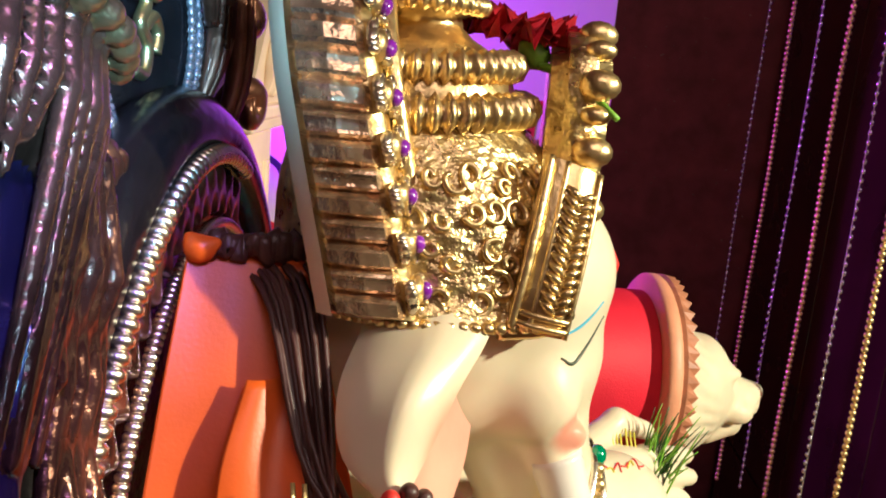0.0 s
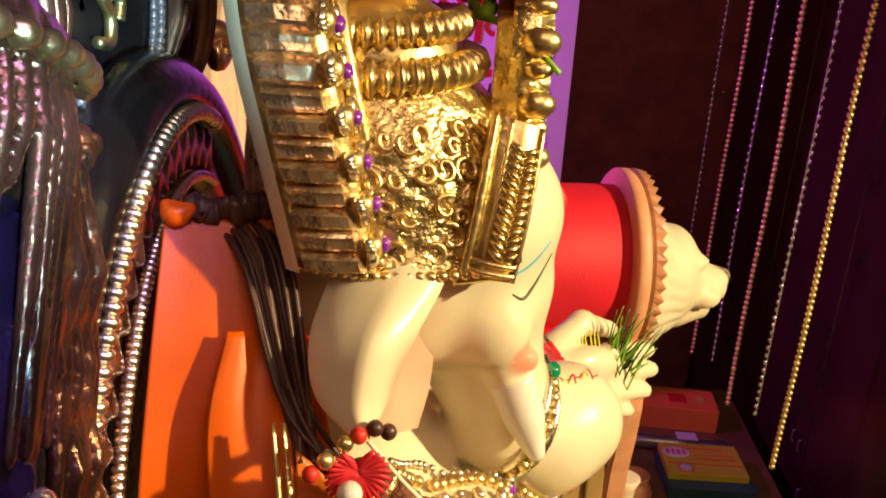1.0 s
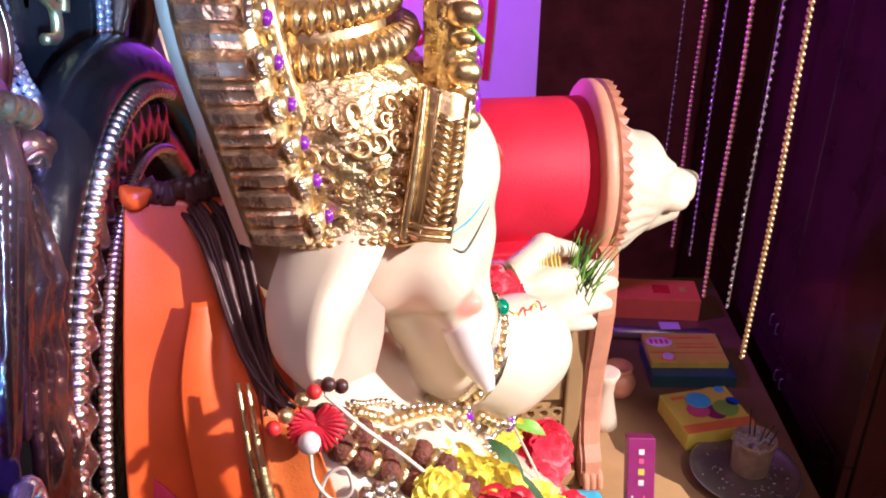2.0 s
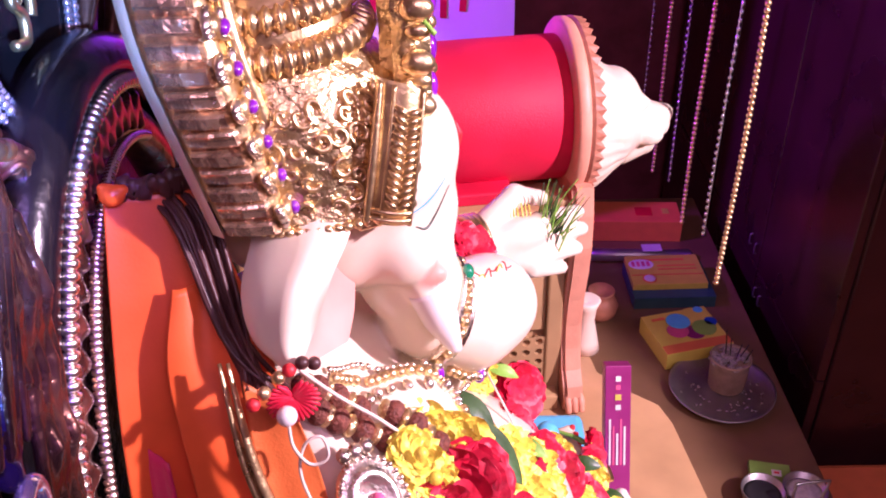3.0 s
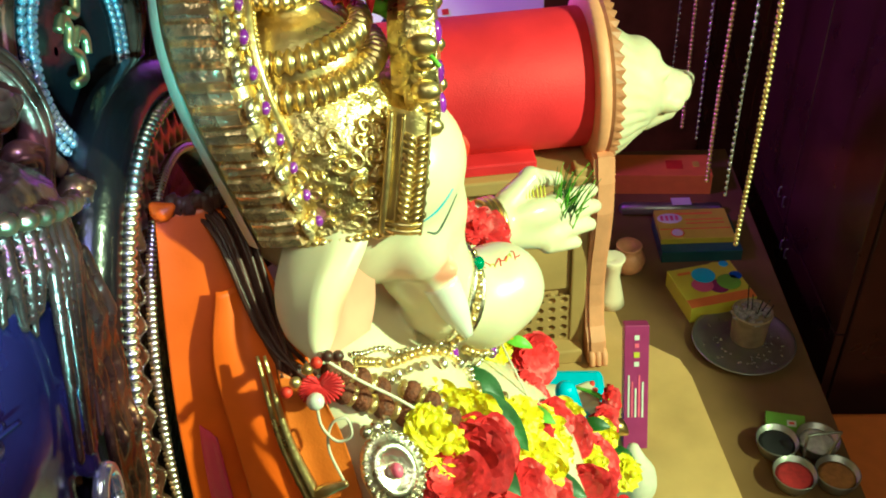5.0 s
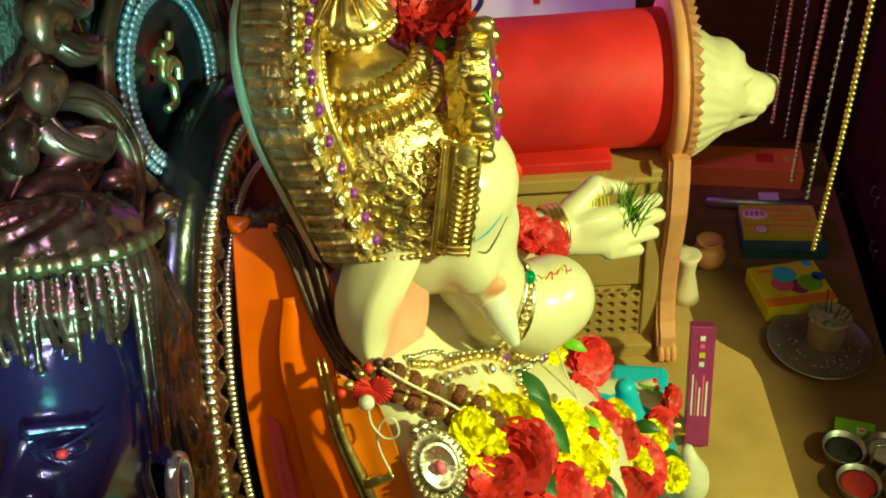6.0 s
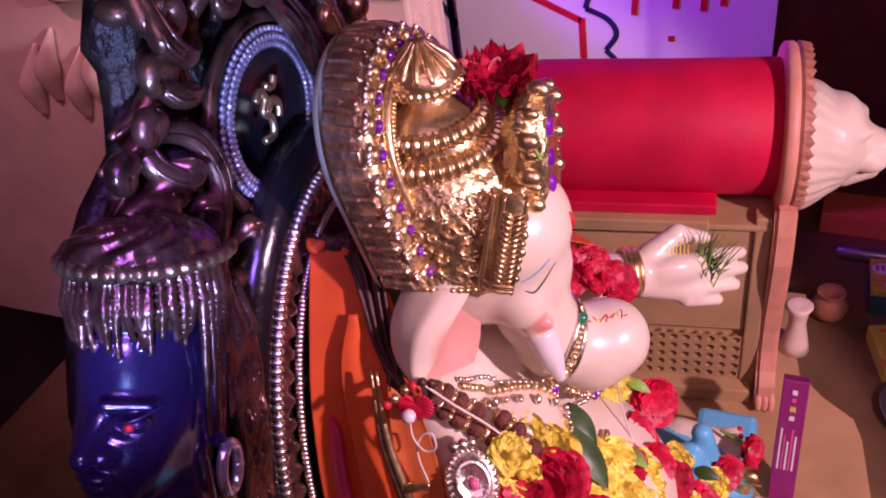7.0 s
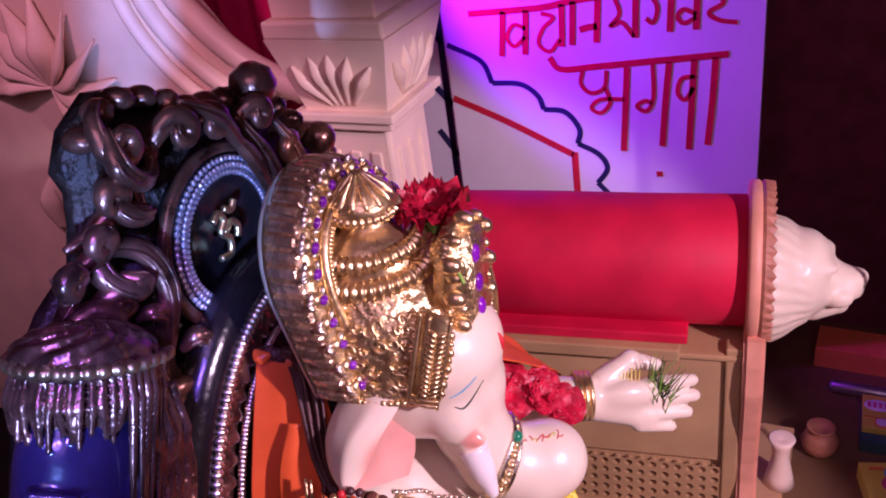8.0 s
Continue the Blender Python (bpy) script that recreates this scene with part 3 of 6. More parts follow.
def scroll(start, end, size, hand, name="acanthus_scroll"):
    """A stem that swells and rolls up into a spiral at its end."""
    p, q = Vector((0, *start)), Vector((0, *end))
    d = (q - p).normalized()
    n = Vector((0, -d.z, d.y)) * hand
    c = q + n * size
    pts = [p, p.lerp(q, 0.5) - n * size * 0.25]
    for k in range(11):
        t = k / 10
        r = size * (1 - 0.78 * t)
        th = 2 * math.pi * 1.35 * t
        pts.append(c + (-n * math.cos(th) + d * math.sin(th)) * r)
    pts = [Vector((-0.126 + 0.022 * min(1, i / 4), v.y, v.z)) for i, v in enumerate(pts)]
    mesh_object(name, *tube(pts, [0.003, 0.009, 0.0095, 0.009, 0.0075, 0.006, 0.0045, 0.003], 10, 64), M_BRONZE, back)
    mesh_object("scroll_vein", *tube([v + Vector((0.0075 - 0.0004 * i, 0.0, 0.003)) for i, v in enumerate(pts)], [0.001, 0.0026, 0.0026, 0.0022, 0.0018, 0.0012], 6, 48), M_BRONZE, back)
    mesh_object("scroll_boss", *ball((-0.106, c.y, c.z), (0.006, size * 0.30, size * 0.30), 10, 7), M_BRONZE, back)


for a, b, size, hand in (((0.33, 1.600), (0.372, 1.612), 0.013, 1), ((0.31, 1.585), (0.345, 1.588), 0.011, 1), ((0.40, 1.690), (0.385, 1.668), 0.014, 1), ((0.43, 1.62), (0.448, 1.650), 0.014, -1), ((0.47, 1.62), (0.492, 1.642), 0.012, -1), ((0.54, 1.60), (0.552, 1.622), 0.012, -1),
                         ((0.37, 1.40), (0.362, 1.430), 0.013, -1), ((0.33, 1.42), (0.326, 1.385), 0.013, 1), ((0.312, 1.36), (0.312, 1.325), 0.013, 1), ((0.295, 1.30), (0.292, 1.262), 0.014, 1), ((0.275, 1.40), (0.282, 1.36), 0.012, -1), ((0.27, 1.32), (0.268, 1.28), 0.013, -1), ((0.255, 1.24), (0.25, 1.20), 0.014, -1), ((0.285, 1.23), (0.28, 1.19), 0.014, 1),
                         ((0.60, 1.52), (0.612, 1.56), 0.014, 1), ((0.62, 1.45), (0.635, 1.49), 0.014, -1),
                         ((0.275, 1.52), (0.288, 1.545), 0.012, -1), ((0.30, 1.555), (0.318, 1.578), 0.011, 1), ((0.235, 1.44), (0.25, 1.475), 0.012, 1), ((0.325, 1.52), (0.335, 1.55), 0.010, -1), ((0.262, 1.50), (0.292, 1.520), 0.013, 1), ((0.285, 1.535), (0.318, 1.552), 0.013, -1), ((0.305, 1.49), (0.332, 1.516), 0.013, 1), ((0.245, 1.45), (0.262, 1.478), 0.012, -1), ((0.32, 1.45), (0.335, 1.478), 0.011, -1), ((0.34, 1.37), (0.345, 1.40), 0.012, 1)):
    scroll(a, b, size, hand)
for i in range(14):
    y = 0.385 + 0.024 * i
    z = float(np.interp(y, [0.385, 0.42, 0.46, 0.50, 0.60, 0.64, 0.69, 0.72], [1.665, 1.685, 1.672, 1.648, 1.622, 1.585, 1.535, 1.45]))
    mesh_object("edge_leaf", *ball((-0.135, y, z), (0.016, 0.013, 0.010), 10, 7, Matrix.Rotation(0.6 * math.sin(i * 2.1), 3, "X")), M_BRONZE, back)
mesh_object("bud_finial", *lathe([(0.004, 0), (0.018, 0.008), (0.024, 0.022), (0.02, 0.036), (0.008, 0.044)], 14, at=(-0.125, 0.59, 1.612)), M_BRONZE, back)
mesh_object("ball_finial", *ball((-0.12, 0.673, 1.545), 0.018, 16, 10), M_BRONZE, back)
mesh_object("eye_stud", *ball((-0.118, 0.429, 1.637), (0.008, 0.012, 0.012), 12, 8), M_BRONZE, back)

# medallion with a crystal ring and a gilt sacred sign
MC = Vector((-0.128, 0.490, 1.527))


def med(a, r, x):
    return MC + Vector((x, 0.070 * r * math.cos(a), 0.070 * r * math.sin(a)))


dish = lathe([(0.003, 0.0), (0.03, 0.002), (0.052, 0.006), (0.056, 0.012), (0.070, 0.016), (0.078, 0.010), (0.080, 0.0)], 48, turn=Matrix.Rotation(radians(90), 4, "Y"), at=MC)
mesh_object("medallion", *dish, M_BLACK, back, label="black oval medallion")
mesh_object("medallion_rim", *tube([med(2 * math.pi * i / 48, 1.16, 0.012) for i in range(49)], 0.006, 8, 49), M_BRONZE, back)
cry = bead_mesh("crystal", (0.0030, 0.0034, 0.0034), M_CRYSTAL, 6, 4)
for row, r in enumerate((0.84, 0.93, 1.02)):
    for i in range(74):
        a = 2 * math.pi * (i + 0.5 * row) / 74
        piece("crystal", cry, back, med(a, r, 0.017 + 0.002 * (row == 1)), Matrix.Rotation(i * 1.7, 4, "X"))
OM = [[(-0.014, 0.020), (-0.004, 0.025), (0.002, 0.016), (-0.006, 0.006), (0.004, -0.004), (0.000, -0.018), (-0.016, -0.016)], [(-0.002, 0.004), (0.012, 0.010), (0.020, 0.002), (0.016, -0.008)], [(0.006, 0.026), (0.016, 0.020), (0.024, 0.027)]]
for s in OM:
    mesh_object("gilt_sign", *tube([MC + Vector((0.014, 0.9 * y - 0.002, z)) for y, z in s], 0.0034, 8), M_GOLD, back)

# ---- side bust on the throne back ----
BM = pose(-0.098, 0.248, 1.444) @ pose(0, 0, 0, -25, 0, 4)


BS = 0.80


def B(x, y, z):
    return tuple(BM @ (Vector((x, y, z)) * BS))


TURN = (-25, 0, 4)
BUST = [blob(B(0, 0, 0), (0.051, 0.068, 0.078), 1, TURN), blob(B(0, -0.035, -0.03), (0.042, 0.042, 0.05), 1, TURN), capsule(B(0, -0.066, 0.006), B(0, -0.088, -0.018), 0.007, 0.010, 1, k=0.008),
        blob(B(0.012, -0.075, -0.02), (0.008, 0.01, 0.007), 1, TURN, k=0.005), blob(B(0, -0.078, -0.038), (0.016, 0.010, 0.005), 1, TURN, k=0.004), blob(B(0, -0.075, -0.048), (0.014, 0.010, 0.005), 1, TURN, k=0.004),
        blob(B(0, -0.062, -0.07), (0.02, 0.018, 0.016), 1, TURN), capsule(B(0.012, -0.072, 0.022), B(0.042, -0.054, 0.018), 0.005, 0.004, 1, k=0.006), blob(B(0.03, -0.064, 0.004), (0.017, 0.012, 0.010), 1, TURN, cut=True, k=0.006),
        blob(B(0.028, -0.056, 0.004), (0.014, 0.012, 0.008), 1, TURN, k=0.002), capsule(B(0.0, 0.0, -0.05), B(0, 0.01, -0.14), 0.045, 0.05, 1),
        capsule(B(0.050, 0.012, 0.012), B(0.053, 0.022, -0.045), 0.009, 0.007, 1, k=0.006), blob(B(0, 0.004, 0.040), (0.050, 0.067, 0.066), 1, TURN), blob(B(0.0, 0.02, 0.112), (0.060, 0.070, 0.03), 0, TURN), blob(B(0, 0.008, 0.124), (0.044, 0.050, 0.022), 0, TURN)]
BUST.append(blob(B(0, 0.011, 0.092), (0.0545, 0.0690, 0.040), 0, TURN, k=0.002))
for i in range(32):
    a = radians(-118 + 236 * i / 31)
    sx, cy = math.sin(a), -math.cos(a)
    w = 0.0036 + 0.0005 * ((i * 7) % 3)
    z1 = 0.058 + 0.006 * ((i * 5) % 3) if abs(a) < 1.3 else -0.03
    lean = 0.004 * math.sin(1.7 * i)
    p = [B(0.058 * sx, 0.012 + 0.069 * cy, 0.122), B(0.062 * sx, 0.012 + (0.074 + 0.002 * (i % 2)) * cy, 0.095), B((0.059 + 0.1 * lean) * sx, 0.012 + 0.071 * cy + lean, z1)]
    BUST.append(capsule(p[0], p[1], w * 0.8, w, 0, k=0.0008))
    BUST.append(capsule(p[1], p[2], w, w * 0.6, 0, k=0.0008))
for i in range(13):
    u = i / 12
    wob = 0.005 * math.sin(i * 2.4)
    P = [B(0.048 + 0.5 * wob, 0.014 + 0.058 * u, 0.090), B(0.053 + wob, 0.028 + 0.058 * u, 0.045), B(0.050 - wob, 0.038 + 0.058 * u, 0.0), B(0.055 + wob, 0.036 + 0.062 * u, -0.045), B(0.050 - wob, 0.046 + 0.062 * u, -0.09), B(0.053 + wob, 0.044 + 0.062 * u, -0.14)]
    if i < 4:
        P = P[:3]
    for a, b in zip(P, P[1:]):
        BUST.append(capsule(a, b, 0.0042, 0.0042, 0, k=0.0008))
# broad locks wound round the bun
for j in range(9):
    a0 = 2 * math.pi * j / 9
    for i in range(9):
        u, v = i / 9, (i + 1) / 9
        P = []
        for w in (u, v):
            ang, ra = a0 + 1.9 * w, 0.048 * math.cos(1.45 * w) + 0.004
            P.append(B(ra * math.cos(ang), 0.006 + 1.12 * ra * math.sin(ang), 0.128 + 0.020 * math.sin(1.5 * w)))
        BUST.append(capsule(P[0], P[1], 0.0115 - 0.004 * u, 0.0115 - 0.004 * v, 0, k=0.003))
        BUST.append(capsule((P[0][0] + 0.003, P[0][1], P[0][2] + 0.008), (P[1][0] + 0.003, P[1][1], P[1][2] + 0.008), 0.0035, 0.003, 0, k=0.002))
for i in range(26):
    a = radians(-125 + 250 * i / 25)
    BUST.append(blob(B(0.066 * math.sin(a), 0.014 - 0.076 * math.cos(a), 0.126), (0.0065, 0.0065, 0.0065), 2, k=0.001))
BUST = [(q[0], q[1], q[2] * BS, *q[3:]) if q[0] == "ell" else (q[0], q[1], q[2], q[3] * BS, q[4] * BS, *q[5:]) for q in BUST]
ear = tube([B(0.060, 0.026 + 0.013 * math.cos(a), -0.072 + 0.023 * math.sin(a)) for a in [2 * math.pi * i / 20 for i in range(21)]], 0.0045, 8, 41)
eye = ball(B(0.030, -0.0665, 0.004), (0.0035, 0.0035, 0.003), 8, 6)
brow = tube([B(0.016, -0.072, 0.008), B(0.034, -0.066, 0.010), B(0.050, -0.046, 0.018)], 0.0012, 6)


def sculpted_with(name, prims, h, materials, extras, parent=None):
    """One skin, with small closed forms (vertices, faces, material) joined to it."""
    V, Q, MI = sculpt(prims, h)
    V, Q, MI = V.tolist(), Q.tolist(), [int(i) for i in MI]
    for v, f, m in extras:
        o = len(V)
        V += [tuple(p) for p in v]
        Q += [[i + o for i in q] for q in f]
        MI += [m] * len(f)
    ob = mesh_object(name, V, Q, materials, parent, True)
    ob.data.polygons.foreach_set("material_index", MI)
    return ob


bust = sculpted_with("side_bust", BUST, 0.0020, [M_LOCK, M_FACE_TINT, M_BRASS_OLD, M_REDP, M_CRYSTAL], [(*ear, 4), (*eye, 3), (*brow, 1)])
tagged(bust, "dark bust with lamp-tinted blue face and bronze hair on the throne back", "statue")

# ---- seated idol ----
IDOL = [
    blob((0.035, 0.512, 1.41), (0.082, 0.073, 0.080)), blob((0.078, 0.512, 1.423), (0.057, 0.060, 0.052)), blob((0.082, 0.512, 1.385), (0.050, 0.050, 0.050)),
    blob((0.096, 0.476, 1.366), (0.024, 0.020, 0.024)), blob((0.096, 0.550, 1.366), (0.024, 0.020, 0.024)), blob((0.050, 0.512, 1.365), (0.062, 0.056, 0.040)),
    capsule((0.094, 0.513, 1.375), (0.096, 0.514, 1.325), 0.037, 0.034), capsule((0.096, 0.514, 1.325), (0.112, 0.524, 1.282), 0.034, 0.036),
    capsule((0.112, 0.524, 1.282), (0.138, 0.542, 1.260), 0.036, 0.041), capsule((0.138, 0.542, 1.260), (0.155, 0.553, 1.264), 0.041, 0.040),
    capsule((0.103, 0.484, 1.345), (0.111, 0.479, 1.330), 0.014, 0.012, k=0.006),
    blob((0.0, 0.505, 1.17), (0.10, 0.125, 0.15)), blob((0.075, 0.455, 1.22), (0.06, 0.055, 0.05)), blob((0.08, 0.56, 1.205), (0.062, 0.058, 0.05)), blob((0.09, 0.51, 1.02), (0.15, 0.16, 0.15)),
    capsule((0.015, 0.440, 1.272), (0.058, 0.410, 1.225), 0.036, 0.033), capsule((0.058, 0.410, 1.225), (0.085, 0.385, 1.12), 0.033, 0.032), capsule((0.085, 0.385, 1.12), (0.20, 0.40, 1.04), 0.032, 0.027),
    capsule((0.02, 0.60, 1.28), (0.06, 0.665, 1.22), 0.045, 0.036), capsule((0.06, 0.665, 1.22), (0.145, 0.702, 1.222), 0.034, 0.024),
    blob((0.185, 0.728, 1.208), (0.044, 0.020, 0.033), 0, (35, 0, 27)), capsule((0.160, 0.710, 1.205), (0.214, 0.730, 1.184), 0.018, 0.013), capsule((0.165, 0.725, 1.232), (0.190, 0.752, 1.246), 0.015, 0.011, k=0.006), capsule((0.190, 0.752, 1.246), (0.218, 0.764, 1.236), 0.011, 0.008, k=0.006),
    capsule((0.215, 0.742, 1.222), (0.258, 0.776, 1.212), 0.0105, 0.0075, k=0.005), capsule((0.218, 0.738, 1.205), (0.262, 0.768, 1.196), 0.0105, 0.0075, k=0.005),
    capsule((0.216, 0.730, 1.190), (0.256, 0.756, 1.180), 0.010, 0.0075, k=0.005), capsule((0.208, 0.722, 1.178), (0.240, 0.742, 1.166), 0.0095, 0.007, k=0.005),
    capsule((0.05, 0.59, 1.412), (0.04, 0.626, 1.382), 0.030, 0.031), capsule((0.04, 0.626, 1.382), (0.036, 0.641, 1.350), 0.030, 0.012),
    blob((0.113, 0.479, 1.346), (0.014, 0.009, 0.009), 0, k=0.004),
    blob((0.16, 0.74, 0.80), (0.15, 0.11, 0.075), 2), blob((0.12, 0.30, 0.80), (0.17, 0.11, 0.08), 2), blob((0.03, 0.5, 0.79), (0.2, 0.28, 0.075), 2),
    capsule((0.20, 0.80, 0.845), (0.262, 0.805, 0.835), 0.026, 0.022),
]
for i in range(4):
    IDOL.append(capsule((0.258, 0.785 + 0.012 * i, 0.842), (0.285 - 0.003 * i, 0.786 + 0.013 * i, 0.848), 0.008, 0.007, k=0.004))
SKIN = sculpt(IDOL, 0.0036)
TREE = BVHTree.FromPolygons([tuple(v) for v in SKIN[0]], [tuple(int(i) for i in q) for q in SKIN[1]])


def on_skin(pts, off=0.0003):
    """The points moved to the idol's skin, off metres above it."""
    out = []
    for q in pts:
        c, n, _, _ = TREE.find_nearest(Vector(q))
        if n.dot(Vector(q) - c) < 0 and n.dot(c - Vector((0.03, 0.512, c.z))) < 0:
            n = -n
        out.append(c + n * off)
    return out


def ear_shell(turned_in):
    """The near ear: a drooping leaf, rounded outside, hollow inside towards the face. turned_in picks the hollow."""
    n, w = 26, 12
    back_edge = smooth_path([(0.018, 0.465, 1.440), (0.012, 0.437, 1.408), (0.006, 0.412, 1.384), (0.012, 0.396, 1.360), (0.034, 0.380, 1.347)], n)
    rim = smooth_path([(0.072, 0.465, 1.440), (0.071, 0.436, 1.411), (0.059, 0.411, 1.388), (0.048, 0.395, 1.362), (0.040, 0.380, 1.348)], n)
    root = smooth_path([(0.056, 0.472, 1.436), (0.064, 0.466, 1.400), (0.066, 0.462, 1.368), (0.065, 0.456, 1.338), (0.060, 0.446, 1.316)], n)
    V, F = [], []
    for i in range(n):
        f = i / (n - 1)
        full = math.sin(math.pi * f ** 1.15) ** 0.8
        for j in range(w + 1):
            u = j / w
            if turned_in:
                p = (rim[i] - Vector((0.004, 0, 0)) * (1 - u)).lerp(root[i], u) + Vector((-0.010, 0.002, 0)) * math.sin(math.pi * u) * full
            else:
                p = back_edge[i].lerp(rim[i], u) + Vector((0.0, -0.011, 0.004)) * (math.sin(math.pi * u) ** 0.8 + 0.28 * math.exp(-((u - 0.62) / 0.13) ** 2)) * full
                p += Vector((0.0, 0.006, 0.0)) * max(0.0, u - 0.88) / 0.12 * full
            V.append(p)
    for i in range(n - 1):
        for j in range(w):
            a = i * (w + 1) + j
            F.append((a, a + 1, a + w + 2, a + w + 1))
    return V, F


EXTRA = [(*ear_shell(False), 0), (*ear_shell(True), 1)]
EXTRA.append((*tube([(0.111, 0.480, 1.334), (0.121, 0.477, 1.308), (0.131, 0.473, 1.284)], [0.0145, 0.0125, 0.0045], 14), 6))
EXTRA.append((*tube(on_skin(smooth_path([(0.107, 0.466, 1.391), (0.116, 0.468, 1.388), (0.125, 0.474, 1.394), (0.131, 0.486, 1.408)], 12)), [0.0004, 0.0009, 0.0010, 0.0007, 0.0003], 6, 30), 3))
EXTRA.append((*tube(on_skin(smooth_path([(0.106, 0.462, 1.402), (0.118, 0.466, 1.406), (0.128, 0.478, 1.418)], 8)), [0.0004, 0.0008, 0.0004], 6, 20), 2))
EXTRA.append((*tube(on_skin(smooth_path([(0.140, 0.520, 1.440), (0.142, 0.521, 1.430), (0.142, 0.522, 1.418)], 6)), [0.001, 0.0034, 0.001], 6, 14), 4))
for i in range(4):
    EXTRA.append((*ball((0.2885 - 0.003 * i, 0.786 + 0.013 * i, 0.853), (0.004, 0.005, 0.003), 8, 5), 4))
idol = sculpted_with("seated_idol", IDOL, 0.0036, [M_IDOL, M_EAR, M_SKY, M_LINE, M_REDP, M_BLUE_C, M_TUSK], EXTRA)
tagged(idol, "cream painted seated elephant-headed idol", "statue")
# painted red and yellow blessing strokes on the trunk
random.seed(12)
mark = empty("painted_marks", "small red and yellow strokes painted on the trunk", "painted marks")
for i in range(9):
    x, y = 0.138 + 0.0045 * i, 0.528 + 0.0030 * i
    z = 1.306
    d = [random.uniform(-0.006, 0.006) for _ in range(4)]
    mesh_object("stroke", *tube(on_skin([(x - 0.002, y + d[0], z), (x + 0.001, y + d[1], z + 0.0004), (x + 0.003, y + d[2], z)]), 0.00055, 5, 8), M_REDP if i % 3 else M_YELLOW, mark)

# ---- crown ----
HX, HY = 0.022, 0.513
crown = empty("crown", "gilded embossed crown with a gem-set halo", "crown")


def crown_ring(r, z, a, lift=0.0):
    """Round the head: wider in front and drawn down at the temples."""
    c, s = math.cos(a), math.sin(a)
    k = max(0.0, min(1.0, (1.50 - z) / 0.09))
    fx = r * (1 + 0.26 * k * max(0, c))
    return Vector((HX + 0.012 * k + fx * c, HY + r * 0.98 * s, z + lift * k * max(0.0, min(1.0, (c - 0.64) / 0.10))))


PROF = [(0.078, 1.406), (0.083, 1.408), (0.084, 1.416), (0.080, 1.420), (0.079, 1.435), (0.076, 1.455), (0.073, 1.467), (0.070, 1.475), (0.061, 1.492), (0.054, 1.50)]


def brow(a):
    """Lower edge of the band: low over the ears, rising steeply to the middle of the forehead."""
    d = abs((a + math.pi) % (2 * math.pi) - math.pi)
    return 1.406 + 0.066 * max(0.0, min(1.0, (radians(50) - d) / radians(30)))


def band_skin(lo, hi, seg):
    V, F = [], []
    zs, rs = [z for r, z in PROF], [r for r, z in PROF]
    for z in zs:
        for i in range(seg + 1):
            a = lo + (hi - lo) * i / seg
            k = (z - 1.406) / (1.50 - 1.406)
            ze = brow(a) + k * (1.50 - brow(a))
            r = float(np.interp(z, zs, rs)) if brow(a) < 1.407 else float(np.interp(ze, zs, rs)) + 0.003 * (k < 0.12)
            V.append(crown_ring(r, ze, a))
    w = seg + 1
    for j in range(len(zs) - 1):
        for i in range(seg):
            F.append((j * w + i, j * w + i + 1, (j + 1) * w + i + 1, (j + 1) * w + i))
    return V, F


mesh_object("embossed_band", *band_skin(0.0, 2 * math.pi, 96), M_GOLD_SCROLL, crown, label="gold band embossed with scrolls")
mesh_object("brow_edge", *tube([crown_ring(float(np.interp(brow(a), [z for r, z in PROF], [r for r, z in PROF])) + 0.004, brow(a) + 0.002, a) for a in [radians(-64 + 4 * i) for i in range(33)]], 0.0032, 7, 66), M_GOLD, crown)
mesh_object("dome", *lathe([(0.050, 1.498), (0.052, 1.508), (0.048, 1.520), (0.040, 1.532), (0.026, 1.540), (0.020, 1.545), (0.019, 1.550), (0.027, 1.553), (0.031, 1.560), (0.028, 1.567), (0.019, 1.575), (0.010, 1.583), (0.001, 1.592)], 40, at=(HX, HY, 0)), M_GOLD, crown)


def cord(R, z, r, twists, tilt, material):
    """A twisted cord laid round the crown."""
    V, F = [], []
    n, seg = twists * 6, 8
    for i in range(n):
        a = 2 * math.pi * i / n
        bump = 1 + 0.22 * math.sin(2 * math.pi * i / 6)
        c = Vector((HX + R * math.cos(a), HY + R * math.sin(a), z + tilt * math.cos(a)))
        out = Vector((math.cos(a), math.sin(a), 0))
        for k in range(seg):
            b = 2 * math.pi * k / seg
            V.append(c + (out * math.cos(b) + Vector((0, 0, 1)) * math.sin(b)) * r * bump)
    for i in range(n):
        for k in range(seg):
            l, m = (k + 1) % seg, (i + 1) % n
            F.append((i * seg + k, m * seg + k, m * seg + l, i * seg + l))
    return V, F


mesh_object("twisted_roll", *cord(0.047, 1.524, 0.0075, 44, 0.004, M_GOLD), M_GOLD, crown)
mesh_object("twisted_roll", *cord(0.055, 1.503, 0.0085, 50, 0.004, M_GOLD), M_GOLD, crown)
mesh_object("twisted_roll", *cord(0.029, 1.556, 0.0045, 32, 0, M_GOLD), M_GOLD, crown)
for i in range(14):
    a = 2 * math.pi * i / 14
    mesh_object("finial_rib", *tube([(HX + r * math.cos(a), HY + r * math.sin(a), z) for r, z in ((0.028, 1.564), (0.020, 1.575), (0.011, 1.583), (0.003, 1.591))], [0.003, 0.003, 0.0025, 0.001], 6, 10), M_GOLD, crown)


def on_band(a, z, out=0.0):
    zs, rs = [1.406, 1.42, 1.435, 1.455, 1.475, 1.492, 1.50], [0.083, 0.081, 0.080, 0.077, 0.071, 0.062, 0.055]
    return crown_ring(float(np.interp(z, zs, rs)) + out, z, a, 0.0)


